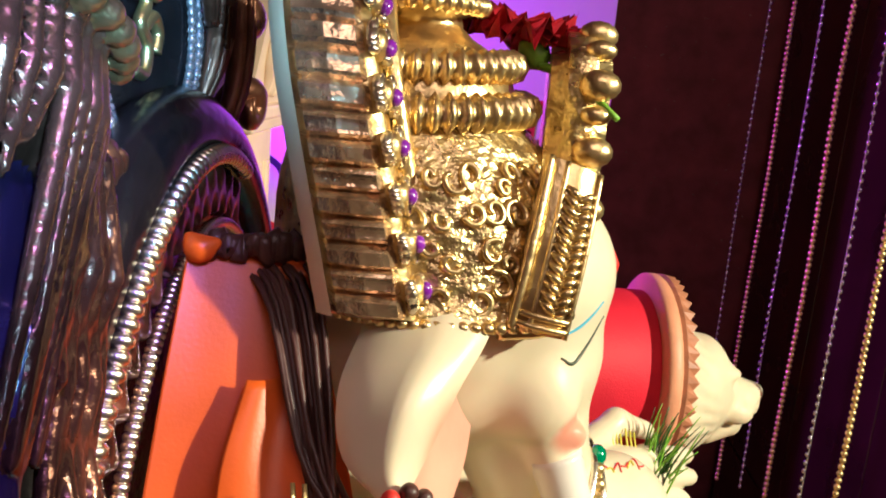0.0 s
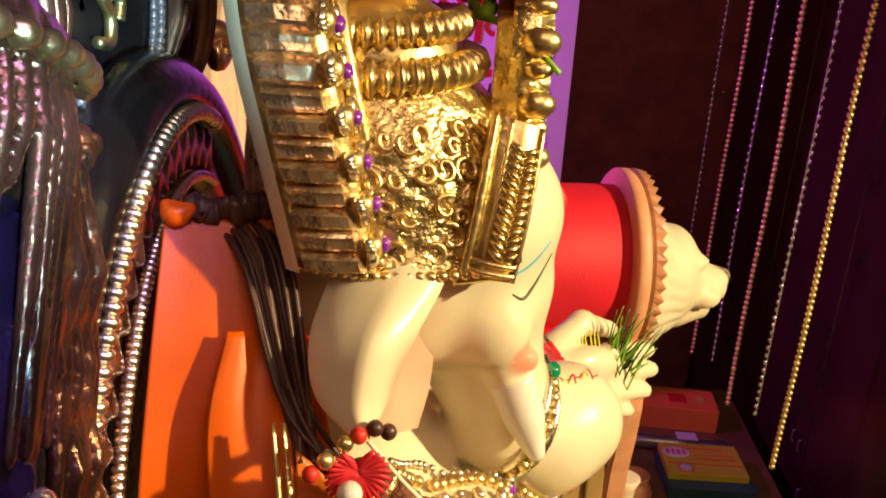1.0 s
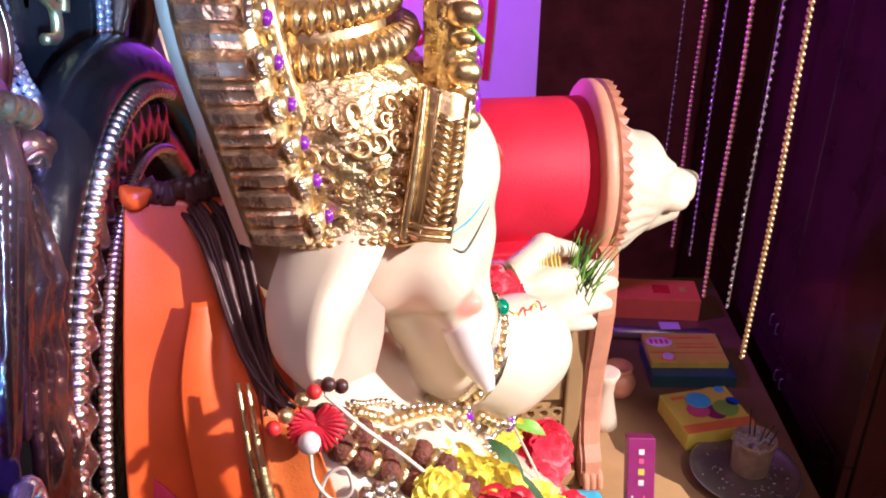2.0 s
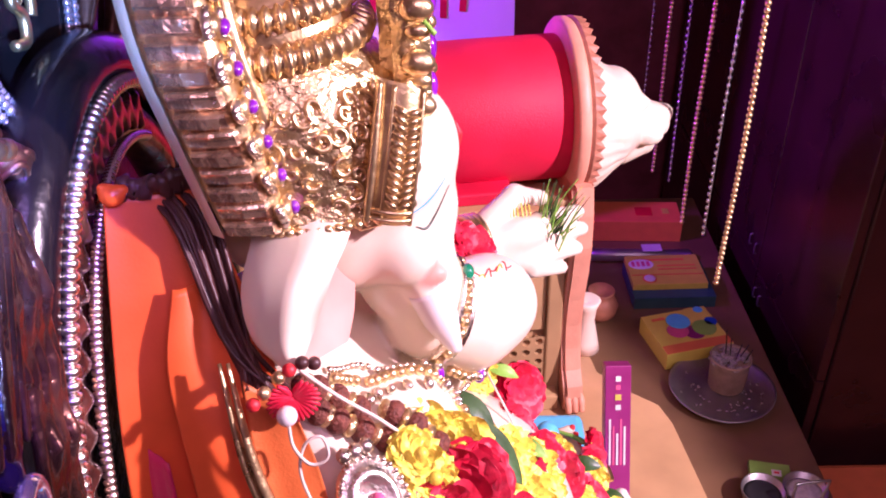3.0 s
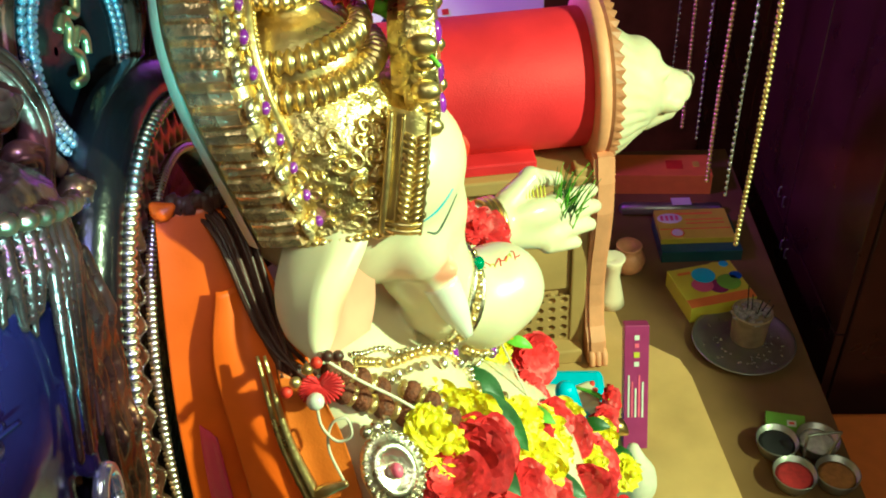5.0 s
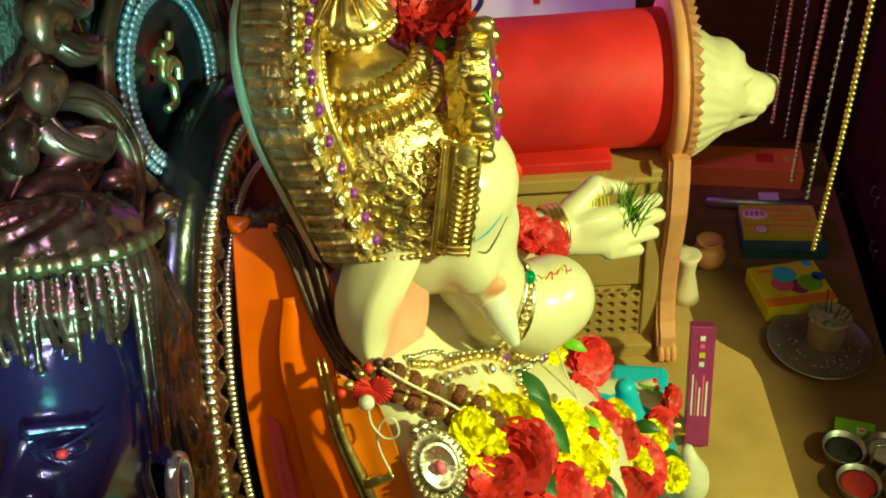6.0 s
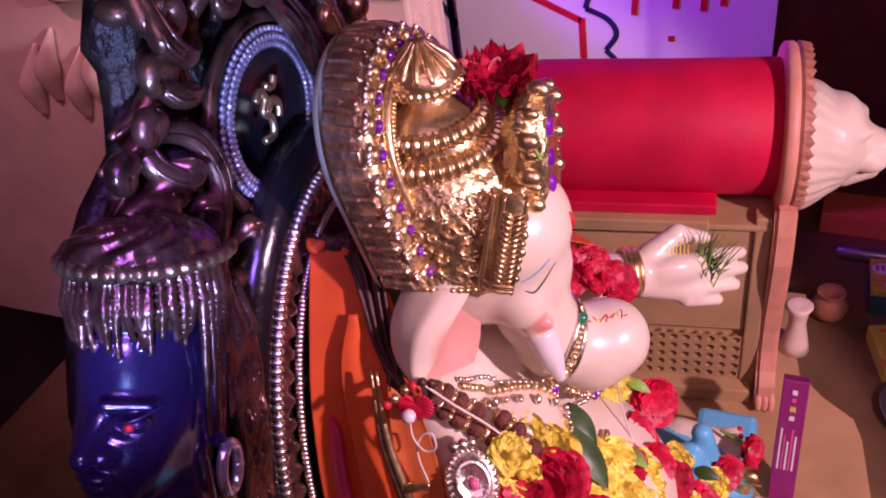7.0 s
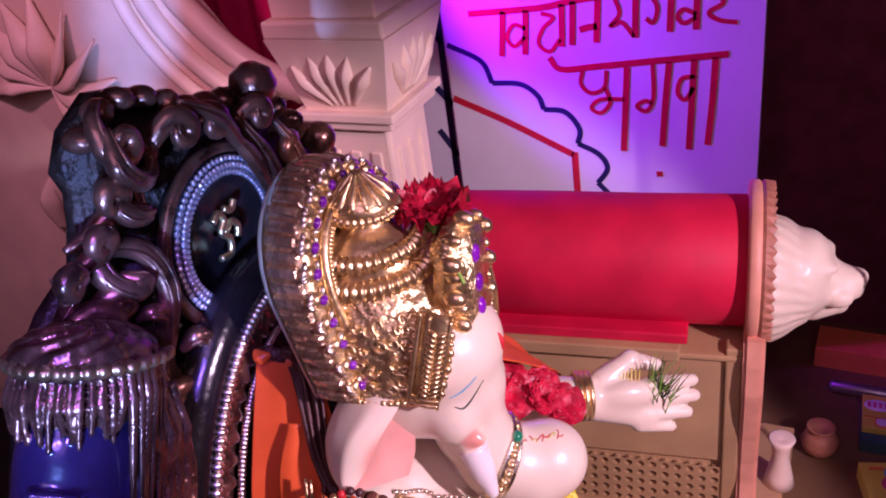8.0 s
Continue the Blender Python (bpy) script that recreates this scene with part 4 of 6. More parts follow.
# embossed scrolls: small spirals over the band
random.seed(21)
for i in range(20):
    for j in range(4):
        a0 = radians(-132 + 9.0 * i + 4 * (j % 2))
        z0 = 1.427 + 0.0165 * j
        if z0 < brow(a0) + 0.012:
            continue
        s = random.choice((-1, 1))
        a0, z0 = a0 + random.uniform(-0.05, 0.05), z0 + random.uniform(-0.004, 0.004)
        r0, spin, ph = random.uniform(0.0045, 0.0082), random.uniform(4.0, 9.0), random.uniform(0, 6.28)
        pts = []
        for k in range(12):
            u = k / 11
            rr = r0 * (1 - 0.8 * u)
            th = s * u * spin + ph
            pts.append(on_band(a0 + rr * math.cos(th) / 0.085, z0 + rr * math.sin(th), 0.0008))
        mesh_object("embossed_scroll", *tube(pts, [0.0014, 0.0018, 0.0012], 6, 22), M_GOLD, crown)
# flat temple flaps with a braided strip and a ridge along the back edge
for side in (1, -1):
    TL, TR, BL, BR = [Vector((x, HY + side * (y - HY), z)) for x, y, z in ((0.089, 0.466, 1.490), (0.115, 0.469, 1.482), (0.077, 0.441, 1.412), (0.104, 0.441, 1.408))]
    out = Vector((0.25, -side, 0.12)).normalized()

    def flap(u, v, lift=0.0):
        return TL.lerp(TR, u).lerp(BL.lerp(BR, u), v) + out * (0.004 * math.sin(math.pi * u) + 0.003 * math.sin(math.pi * v) + lift)

    V, F = [], []
    nu, nv = 6, 14
    for lift in (0.0, -0.007):
        for j in range(nv + 1):
            for i in range(nu + 1):
                V.append(flap(i / nu, j / nv, lift))
    w, o = nu + 1, (nu + 1) * (nv + 1)
    for j in range(nv):
        for i in range(nu):
            a = j * w + i
            F += [(a, a + 1, a + w + 1, a + w), (o + a, o + a + w, o + a + w + 1, o + a + 1)]
        F += [(j * w, j * w + w, o + j * w + w, o + j * w), (j * w + nu, o + j * w + nu, o + j * w + w + nu, j * w + w + nu)]
    for i in range(nu):
        F.append((nv * w + i, nv * w + i + 1, o + nv * w + i + 1, o + nv * w + i))
    mesh_object("temple_flap", V, F, M_GOLD, crown, label="gold temple flap with a braided strip")
    mesh_object("flap_ridge", *tube([flap(0.04, v / 8, 0.003) for v in range(9)], [0.0016, 0.0024, 0.0026, 0.0020], 8, 30), M_GOLD, crown)
    for u in (0.34, 1.0):
        mesh_object("flap_edge", *tube([flap(u, v / 8, 0.0008) for v in range(9)], 0.0014, 6, 24), M_GOLD, crown)
    for k in range(13):
        v = 0.14 + 0.056 * k
        for u0, u1 in ((0.38, 0.67), (0.96, 0.67)):
            mesh_object("braid_link", *tube([flap(u0, v, 0.0006), flap((u0 + u1) / 2, v + 0.022, 0.0022), flap(u1, v + 0.055, 0.0008)], [0.0010, 0.0024, 0.0012], 6, 8), M_GOLD, crown)
    for v in (0.90, 0.96):
        mesh_object("flap_hem", *tube([flap(u / 6, v, 0.001) for u in range(7)], 0.0018, 6, 20), M_GOLD, crown)
    for k in range(16):
        d = 46 - 2.7 * k
        a = radians(-side * d)
        q = crown_ring(float(np.interp(brow(a), [z for r, z in PROF], [r for r, z in PROF])) + 0.006, brow(a) + 0.003, a)
        mesh_object("brow_bead", *ball(q, (0.0046, 0.0042, 0.0050) if k % 2 else (0.0034, 0.0030, 0.0036), 8, 6), M_GOLD, crown)
for k in range(26):
    a = radians(-138 + 3.5 * k)
    p = on_band(a, 1.4115, 0.003)
    mesh_object("edge_bead", *ball(p, (0.0035, 0.0035, 0.003), 7, 5), M_GOLD, crown)


# halo: an arch that leans back, its rim set with lobes and gems
def arch(u, grow=0.0, depth=0.0):
    """u 0..1 from the near foot over the top to the far foot; the feet run straight down."""
    a = radians(238 - 296 * u)
    s = max(0.0, abs(a - math.pi / 2) - math.pi / 2)
    c = math.cos(a) if s == 0 else math.copysign(1.0, math.cos(a))
    y = HY - (0.082 + grow) * c
    z = 1.497 + (0.086 + grow) * (math.sin(a) if s == 0 else 0.0) - 0.082 * s
    lean = 0.030 - 0.24 * (z - 1.43)
    return Vector((lean + depth, 2 * HY - y, z))


N = 96
V, F = [], []
prof = [(-0.006, 0.0), (0.004, -0.002), (0.010, -0.006), (0.011, -0.034), (0.006, -0.042), (-0.012, -0.046), (-0.03, -0.030)]
for i in range(N + 1):
    for g, d in prof[3:]:
        V.append(arch(i / N, g, d))
w = len(prof) - 3
for i in range(N):
    for k in range(w - 1):
        F.append((i * w + k, (i + 1) * w + k, (i + 1) * w + k + 1, i * w + k + 1))
mesh_object("halo_back", V, F, M_CREAM, crown, label="cream back of the halo")
# pleated foil wall
V, F = [], []
NP = 38
SUB = 8
for i in range(NP * SUB + 1):
    u = i / (NP * SUB)
    ph = (i % SUB) / SUB
    puff = min(1.0, 5.0 * min(ph, 1 - ph)) - 0.35 * (i // SUB % 2) * math.sin(math.pi * ph)
    for g, d in ((0.002, 0.0), (0.006 + 0.005 * puff, -0.004), (0.008 + 0.005 * puff, -0.017), (0.007 + 0.005 * puff, -0.031), (0.004, -0.036)):
        V.append(arch(u, g, d))
for i in range(NP * SUB):
    for k in range(4):
        F.append((i * 5 + k, (i + 1) * 5 + k, (i + 1) * 5 + k + 1, i * 5 + k + 1))
mesh_object("pleated_wall", V, F, M_PLEAT, crown, False, label="copper foil pleats behind the halo rim")
V, F = [], []
for i in range(N + 1):
    for g, d in ((0.006, -0.004), (0.004, 0.002), (-0.012, 0.003), (-0.022, 0.000), (-0.045, -0.008)):
        V.append(arch(i / N, g, d))
for i in range(N):
    for k in range(4):
        F.append((i * 5 + k, (i + 1) * 5 + k, (i + 1) * 5 + k + 1, i * 5 + k + 1))
mesh_object("halo_face", V, F, M_GOLD, crown)
mesh_object("halo_cord", *tube([arch(i / N, -0.016, 0.007) for i in range(N + 1)], 0.0042, 8, N + 1), M_GOLD, crown)
twist = bead_mesh("cord_twist", (0.0022, 0.0036, 0.0028), M_GOLD, 7, 5)
for i in range(90):
    u = i / 89
    piece("cord_twist", twist, crown, arch(u, -0.0225, 0.008), Matrix.Rotation(radians(238 - 296 * u) + 0.6, 4, "X"))
lobe = bead_mesh("rim_lobe", (0.0045, 0.0075, 0.0075), M_GOLD, 9, 6)
petal = bead_mesh("rim_petal", (0.003, 0.0026, 0.0062), M_SILVER, 7, 5)
gem = bead_mesh("gem", (0.0034, 0.0042, 0.0052), M_GEM, 10, 6)
NG = 20
for i in range(NG):
    u = 0.03 + 0.94 * i / (NG - 1)
    t = Matrix.Rotation(-radians(238 - 296 * u) + math.pi / 2, 4, "X")
    piece("rim_lobe", lobe, crown, arch(u, 0.0005, 0.004))
    piece("gem", gem, crown, arch(u, -0.002, 0.0085), t)
    for s in (-1.0, -0.33, 0.33, 1.0):
        piece("rim_petal", petal, crown, arch(u + s * 0.010, 0.0085 - 0.002 * abs(s), 0.003), t @ Matrix.Rotation(s * 0.5, 4, "X"))
    for s in (-1, 1):
        piece("rim_petal", petal, crown, arch(u + s * 0.012, -0.006, 0.006), t @ Matrix.Rotation(s * 0.9, 4, "X"))
# front crest plaque
V, F = [], []
CR = [(-0.020, 1.470), (-0.026, 1.49), (-0.024, 1.506), (-0.030, 1.52), (-0.026, 1.538), (-0.030, 1.553), (-0.020, 1.570), (0.0, 1.578), (0.020, 1.570), (0.030, 1.553), (0.026, 1.538), (0.030, 1.52), (0.024, 1.506), (0.026, 1.49), (0.020, 1.470)]
bm = slab([(1.2 * y, z) for y, z in CR], -0.020, 0.010, 0.008)
crest_at = Matrix(((0, 0, 1, 0.1085), (1, 0, 0, 0.522), (0, 1, 0, -0.029), (0, 0, 0, 1)))
turned(bm, crest_at)
part("crest", bm, M_GOLD_SCROLL, crown, "gold front crest plaque")
for i, (y, z) in enumerate(CR):
    mesh_object("crest_bead", *ball((0.1115, 0.522 + 1.18 * y, 1.493 + 0.98 * (z - 1.522)), (0.0105, 0.0072, 0.0078) if i % 2 else (0.008, 0.0052, 0.0052), 10, 7), M_GOLD, crown)
for z in (1.462, 1.487, 1.516):
    mesh_object("crest_gem", *ball((0.1185, 0.522, z), (0.004, 0.007, 0.009), 10, 6), M_GEM, crown)

# ---- red blossom with a green stem tucked in the crown ----


def blossom(name, center, axis, r, petals, rows, material, parent=None, ruffle=0.25, seed=1, cup=0.5):
    rnd = random.Random(seed)
    z = Vector(axis).normalized()
    m = z.to_track_quat("Z", "Y").to_matrix()
    V, F = [], []
    for j in range(rows):
        q = (j + 1) / rows
        for i in range(petals):
            a = 2 * math.pi * (i + 0.5 * j) / petals + rnd.uniform(-0.25, 0.25)
            L = r * (0.45 + 0.55 * q) * rnd.uniform(0.85, 1.12)
            W = L * rnd.uniform(0.65, 0.95) * (6.5 / petals + 0.25)
            up = (1 - q) * 0.9 + cup * 0.6
            o = len(V)
            nu, nv = 6, 7
            for u in range(nu):
                s = u / (nu - 1)
                for v in range(nv):
                    t = v / (nv - 1) * 2 - 1
                    wid = W * 0.5 * (0.25 + 1.1 * math.sin(math.pi * min(0.93, 0.12 + 0.62 * s)))
                    rad = L * s * math.cos(up * (0.9 - 0.5 * s)) * (1 - 0.22 * t * t * s)
                    h = L * s * math.sin(up * (0.9 - 0.5 * s)) + W * 0.22 * t * t + ruffle * L * s * s * 0.30 * math.sin(7 * t + i) + rnd.uniform(-1, 1) * 0.03 * L * s
                    V.append(Vector(center) + m @ Vector((rad * math.cos(a) - t * wid * math.sin(a), rad * math.sin(a) + t * wid * math.cos(a), h - 0.35 * r)))
            for u in range(nu - 1):
                for v in range(nv - 1):
                    F.append((o + u * nv + v, o + (u + 1) * nv + v, o + (u + 1) * nv + v + 1, o + u * nv + v + 1))
    return mesh_object(name, V, F, material, parent)


M_CARNATION = mat("carnation_petal", (0.40, 0.008, 0.02), 0.5, var=0.35, scale=90, bump=0.35, bscale=160, sss=0.1)
rose = empty("red_flower", "dark red carnation on a green stem in the crown", "flower")
blossom("petals", (0.072, 0.542, 1.549), (0.10, -0.05, 1.0), 0.038, 11, 5, M_CARNATION, rose, 0.8, 5, 1.35)
mesh_object("calyx", *lathe([(0.003, 0), (0.007, 0.004), (0.0085, 0.012), (0.006, 0.020)], 10, turn=Vector((-0.45, 0.75, 0.8)).to_track_quat("Z", "Y").to_matrix().to_4x4(), at=(0.084, 0.524, 1.530)), M_BUD, rose)
mesh_object("stem", *tube([(0.084, 0.524, 1.530), (0.100, 0.505, 1.526), (0.122, 0.487, 1.508)], [0.0026, 0.002, 0.0016], 6), M_BUD, rose)

# ---- trunk band ----
band = empty("trunk_band", "gold jewelled band round the trunk", "trunk ornament")
tc, tn = Vector((0.113, 0.524, 1.284)), Vector((0.74, 0.46, -0.50)).normalized()
tu = tn.orthogonal().normalized()
tv = tn.cross(tu)
for s, rr, br in ((-0.006, 0.0375, 0.0028), (0.006, 0.0372, 0.0028)):
    mesh_object("band_edge", *tube([q for q in on_skin([tc + tn * s + (tu * math.cos(a) + tv * math.sin(a)) * rr for a in [2 * math.pi * i / 32 for i in range(33)]], 0.001)], br, 6, 33), M_SILVER, band)
stud = bead_mesh("band_stud", 0.0042, M_GOLD, 8, 5)
for i in range(26):
    a = 2 * math.pi * i / 26
    piece("band_stud", stud, band, on_skin([tc + (tu * math.cos(a) + tv * math.sin(a)) * 0.0375], 0.0015)[0])
mesh_object("green_gem", *ball(on_skin([(0.140, 0.520, 1.318)], 0.003)[0], (0.0055, 0.0065, 0.0065), 10, 6), M_GEM_G, band)

# ---- necklaces and armlet ----


def bead_string(name, label, category, ctrl, n, me, pname, alt=None, thread=None, group="", lift=0.0):
    ob = empty(name, label, category, group)
    P = smooth_path(ctrl, n)
    if lift:
        P = on_skin(P, lift)
    for i, p in enumerate(P):
        d = (P[min(i + 1, n - 1)] - P[max(i - 1, 0)]).normalized()
        t = d.to_track_quat("X", "Z").to_matrix().to_4x4() @ Matrix.Rotation(i * 0.9, 4, "X")
        if alt and i % 2:
            piece(alt[0], alt[1], ob, p, t)
        else:
            piece(pname, me, ob, p, t)
    if thread:
        mesh_object("thread", *tube(ctrl, thread, 5, 30), M_THREAD, ob)
    return ob


gold_bead = bead_mesh("gold_bead", 0.0042, M_GOLD, 8, 5)
tiny = bead_mesh("silver_bead", 0.0026, M_SILVER, 7, 5)
bead_string("necklace", "gold and silver bead necklace over the chest", "necklace", [(0.050, 0.440, 1.300), (0.072, 0.462, 1.284), (0.108, 0.488, 1.258), (0.138, 0.520, 1.240), (0.150, 0.555, 1.235), (0.13, 0.60, 1.25)], 44, tiny, "silver_bead", lift=0.004)
bead_string("necklace", "gold and silver bead necklace over the chest", "necklace", [(0.052, 0.438, 1.293), (0.078, 0.458, 1.276), (0.112, 0.484, 1.247), (0.142, 0.518, 1.229), (0.153, 0.556, 1.225), (0.13, 0.61, 1.24)], 34, gold_bead, "gold_bead", lift=0.003)
drop = bead_mesh("pearl_drop", (0.0036, 0.0036, 0.0052), M_SILVER, 8, 6)
bead_string("necklace", "row of silver drops below the chest necklace", "necklace", [(0.060, 0.430, 1.280), (0.084, 0.448, 1.262), (0.118, 0.474, 1.232), (0.148, 0.510, 1.214), (0.158, 0.552, 1.212)], 17, drop, "pearl_drop", lift=0.004)
loop = [(0.127, 0.470, 1.226), (0.140, 0.468, 1.205), (0.158, 0.490, 1.186), (0.172, 0.525, 1.185), (0.172, 0.560, 1.205), (0.155, 0.572, 1.235)]
bead_string("necklace", "gold and silver bead necklace over the chest", "necklace", loop, 48, gold_bead, "gold_bead", lift=0.004)
bead_string("necklace", "gold and silver bead necklace over the chest", "necklace", [(x - 0.004, y + 0.006, z - 0.002) if i in (0, 5) else (x - 0.006, y + 0.01, z + 0.008) for i, (x, y, z) in enumerate(loop)], 56, tiny, "silver_bead", lift=0.004)
for (x, y, z), c in ((on_skin([(0.108, 0.482, 1.238)], 0.005)[0], M_GEM), (on_skin([(0.147, 0.524, 1.222)], 0.005)[0], M_GEM)):
    pend = empty("gem_pendant", "violet gem drop on the necklace", "pendant")
    mesh_object("gem_drop", *ball((x, y, z), (0.005, 0.005, 0.008), 10, 6), c, pend)
    mesh_object("gem_cap", *ball((x, y, z + 0.009), 0.004, 8, 5), M_SILVER, pend)

armlet = empty("armlet", "silver armlet with a magenta stone", "armlet")
an = Vector((0.42, -0.62, 0.66)).normalized()
AR = Matrix.Translation(Vector((0.078, 0.368, 1.252))) @ an.to_track_quat("Z", "Y").to_matrix().to_4x4()
for nm, pr, mt in (("disc", [(0.024, -0.004), (0.0245, 0.0), (0.022, 0.003), (0.018, 0.002), (0.017, 0.005), (0.012, 0.006), (0.011, 0.004), (0.002, 0.008)], M_SILVER),):
    v, f = lathe(pr, 36, 0.95, 1.25)
    mesh_object(nm, [AR @ Vector(p) for p in v], f, mt, armlet)
for r, n, b in ((0.0225, 30, 0.0022), (0.0145, 20, 0.0018)):
    for i in range(n):
        a = 2 * math.pi * i / n
        mesh_object("granule", *[(([AR @ p for p in v]), f) for v, f in [ball((0.95 * r * math.cos(a), 1.25 * r * math.sin(a), 0.003), b, 6, 4)]][0], M_SILVER, armlet)
v, f = ball((0, 0, 0.009), (0.0045, 0.006, 0.004), 10, 6)
mesh_object("magenta_stone", [AR @ p for p in v], f, M_PINK_C, armlet)
for i in range(3):
    v, f = ball((-0.008 + 0.008 * i, 0.033, 0.002), (0.005, 0.006, 0.004), 8, 5)
    mesh_object("cusp", [AR @ p for p in v], f, M_SILVER, armlet)

seed = bead_mesh("seed_bead", (0.0082, 0.0092, 0.0092), M_SEED, 12, 8)
cap = bead_mesh("gold_cap", (0.0046, 0.0082, 0.0082), M_GOLD_SCROLL, 9, 5)
bead_string("seed_rosary", "brown rudraksha seed rosary with gold caps", "rosary", [(0.046, 0.400, 1.330), (0.060, 0.414, 1.308), (0.080, 0.424, 1.283), (0.098, 0.428, 1.256), (0.112, 0.428, 1.232)], 14, seed, "seed_bead", ("gold_cap", cap), None, "seed rosaries", 0.006)
bead_string("seed_rosary", "brown rudraksha seed rosary with gold caps", "rosary", [(0.042, 0.392, 1.314), (0.054, 0.402, 1.293), (0.073, 0.411, 1.268), (0.090, 0.415, 1.241), (0.104, 0.416, 1.216)], 14, seed, "seed_bead", ("gold_cap", cap), None, "seed rosaries", 0.006)
mesh_cord = tagged(mesh_object("white_cord", *tube([(0.036, 0.386, 1.348), (0.058, 0.398, 1.312), (0.080, 0.408, 1.283), (0.104, 0.416, 1.250), (0.125, 0.425, 1.22)], 0.0012, 6, 30), M_THREAD), "thin white cotton cord across the shoulder", "cord")

tassel = empty("pearl_tassel", "red fan tassel with a pearl below the ear", "tassel")
for i in range(24):
    a = radians(-150 + 300 * i / 23)
    c = Vector((0.036, 0.374, 1.335))
    d = Vector((0.75 * math.sin(a), 0.2 * math.sin(a) - 0.15, 0.9 * math.cos(a) * -1)).normalized()
    mesh_object("tuft", *tube([c, c + d * 0.008, c + d * 0.016 + Vector((0, 0, -0.002))], [0.0022, 0.0022, 0.001], 5, 7), M_PETAL_R, tassel)
mesh_object("pearl", *ball((0.034, 0.362, 1.331), 0.0062, 14, 9), M_PEARL, tassel, label="round white pearl")
for i, (x, y, z) in enumerate([(0.030, 0.372, 1.351), (0.036, 0.375, 1.354), (0.043, 0.379, 1.356), (0.022, 0.366, 1.345), (0.016, 0.362, 1.340), (0.049, 0.383, 1.352)]):
    mesh_object("tassel_bead", *ball((x, y, z), 0.0042, 10, 6), (M_GOLD, M_REDP, M_STRAND)[i % 3], tassel)
mesh_object("thread_loop", *tube([(0.034, 0.362, 1.325), (0.036, 0.358, 1.31), (0.045, 0.356, 1.298), (0.055, 0.358, 1.302), (0.052, 0.362, 1.314), (0.042, 0.360, 1.310), (0.038, 0.356, 1.29), (0.045, 0.352, 1.26)], 0.0011, 5, 50), M_THREAD, tassel)

# ---- shawl ----


def cloth(name, left, right, n, m, fold, amp, material, parent=None, thick=0.0, seed=2, cross=0.0):
    L, R = smooth_path(left, n), smooth_path(right, n)
    rnd = random.Random(seed)
    ph = [rnd.uniform(0, 6.28) for _ in range(4)]
    V, F = [], []
    for i in range(n):
        s = i / (n - 1)
        for j in range(m):
            t = j / (m - 1)
            p = L[i].lerp(R[i], t)
            d = R[i] - L[i]
            nrm = d.cross(Vector((0, 0, 1))).normalized()
            k = amp * (0.35 + 0.65 * s)
            f = math.sin(fold * t * 6.28 + ph[0] + 1.2 * s) + 0.45 * math.sin(2.3 * fold * t * 6.28 + ph[1] - 2 * s) + cross * math.sin(9 * s + 5 * t + ph[2])
            V.append(p + nrm * k * f)
    for i in range(n - 1):
        for j in range(m - 1):
            F.append((i * m + j, i * m + j + 1, (i + 1) * m + j + 1, (i + 1) * m + j))
    ob = mesh_object(name, V, F, material, parent)
    if thick:
        md = ob.modifiers.new("thickness", "SOLIDIFY")
        md.thickness = thick
    return ob


shawl = empty("orange_shawl", "orange silk shawl draped behind the idol's shoulder", "shawl")
cloth("back_drape", [(-0.072, 0.440, 1.435), (-0.072, 0.402, 1.36), (-0.072, 0.374, 1.29), (-0.072, 0.352, 1.18), (-0.072, 0.345, 1.05), (-0.07, 0.36, 0.84)],
      [(-0.020, 0.452, 1.430), (0.005, 0.430, 1.36), (0.020, 0.415, 1.30), (0.032, 0.392, 1.20), (0.04, 0.375, 1.08), (0.05, 0.37, 0.84)], 60, 60, 0.8, 0.0035, M_ORANGE, shawl, 0.0012, 3, 0.3)
cloth("front_fold", [(-0.036, 0.418, 1.382), (-0.040, 0.392, 1.340), (-0.030, 0.366, 1.28), (-0.020, 0.345, 1.19), (-0.010, 0.332, 1.08), (0.0, 0.33, 0.85)],
      [(-0.012, 0.425, 1.382), (-0.002, 0.400, 1.340), (0.020, 0.372, 1.285), (0.042, 0.345, 1.20), (0.060, 0.325, 1.08), (0.07, 0.32, 0.85)], 50, 36, 0.55, 0.005, M_ORANGE, shawl, 0.0012, 8, 0.5)
cloth("magenta_lining", [(-0.060, 0.378, 1.29), (-0.058, 0.355, 1.22), (-0.052, 0.338, 1.12), (-0.05, 0.338, 0.86)], [(-0.044, 0.372, 1.285), (-0.036, 0.350, 1.21), (-0.026, 0.334, 1.10), (-0.02, 0.333, 0.86)], 30, 16, 0.7, 0.003, M_MAGENTA, shawl, 0.001, 5)
cloth("gauze_end", [(0.004, 0.388, 1.335), (0.010, 0.365, 1.29), (0.022, 0.345, 1.22), (0.035, 0.33, 1.12), (0.04, 0.33, 0.9)], [(0.036, 0.380, 1.310), (0.046, 0.372, 1.275), (0.056, 0.358, 1.22), (0.072, 0.340, 1.14), (0.09, 0.33, 0.9)], 40, 24, 0.6, 0.003, M_TRANSLUCENT, shawl, 0.0008, 11)
for dx in (0.0, 0.005):
    mesh_object("gold_border", *tube([(-0.006 + dx, 0.384, 1.352), (0.006 + dx, 0.358, 1.300), (0.022 + dx, 0.343, 1.250), (0.038 + dx, 0.328, 1.19), (0.052 + dx, 0.318, 1.12), (0.06 + dx, 0.312, 1.0)], [0.0012, 0.0035, 0.0045, 0.0035, 0.003, 0.003], 6, 40, 0.45), M_GOLD, shawl, label="gold woven border")
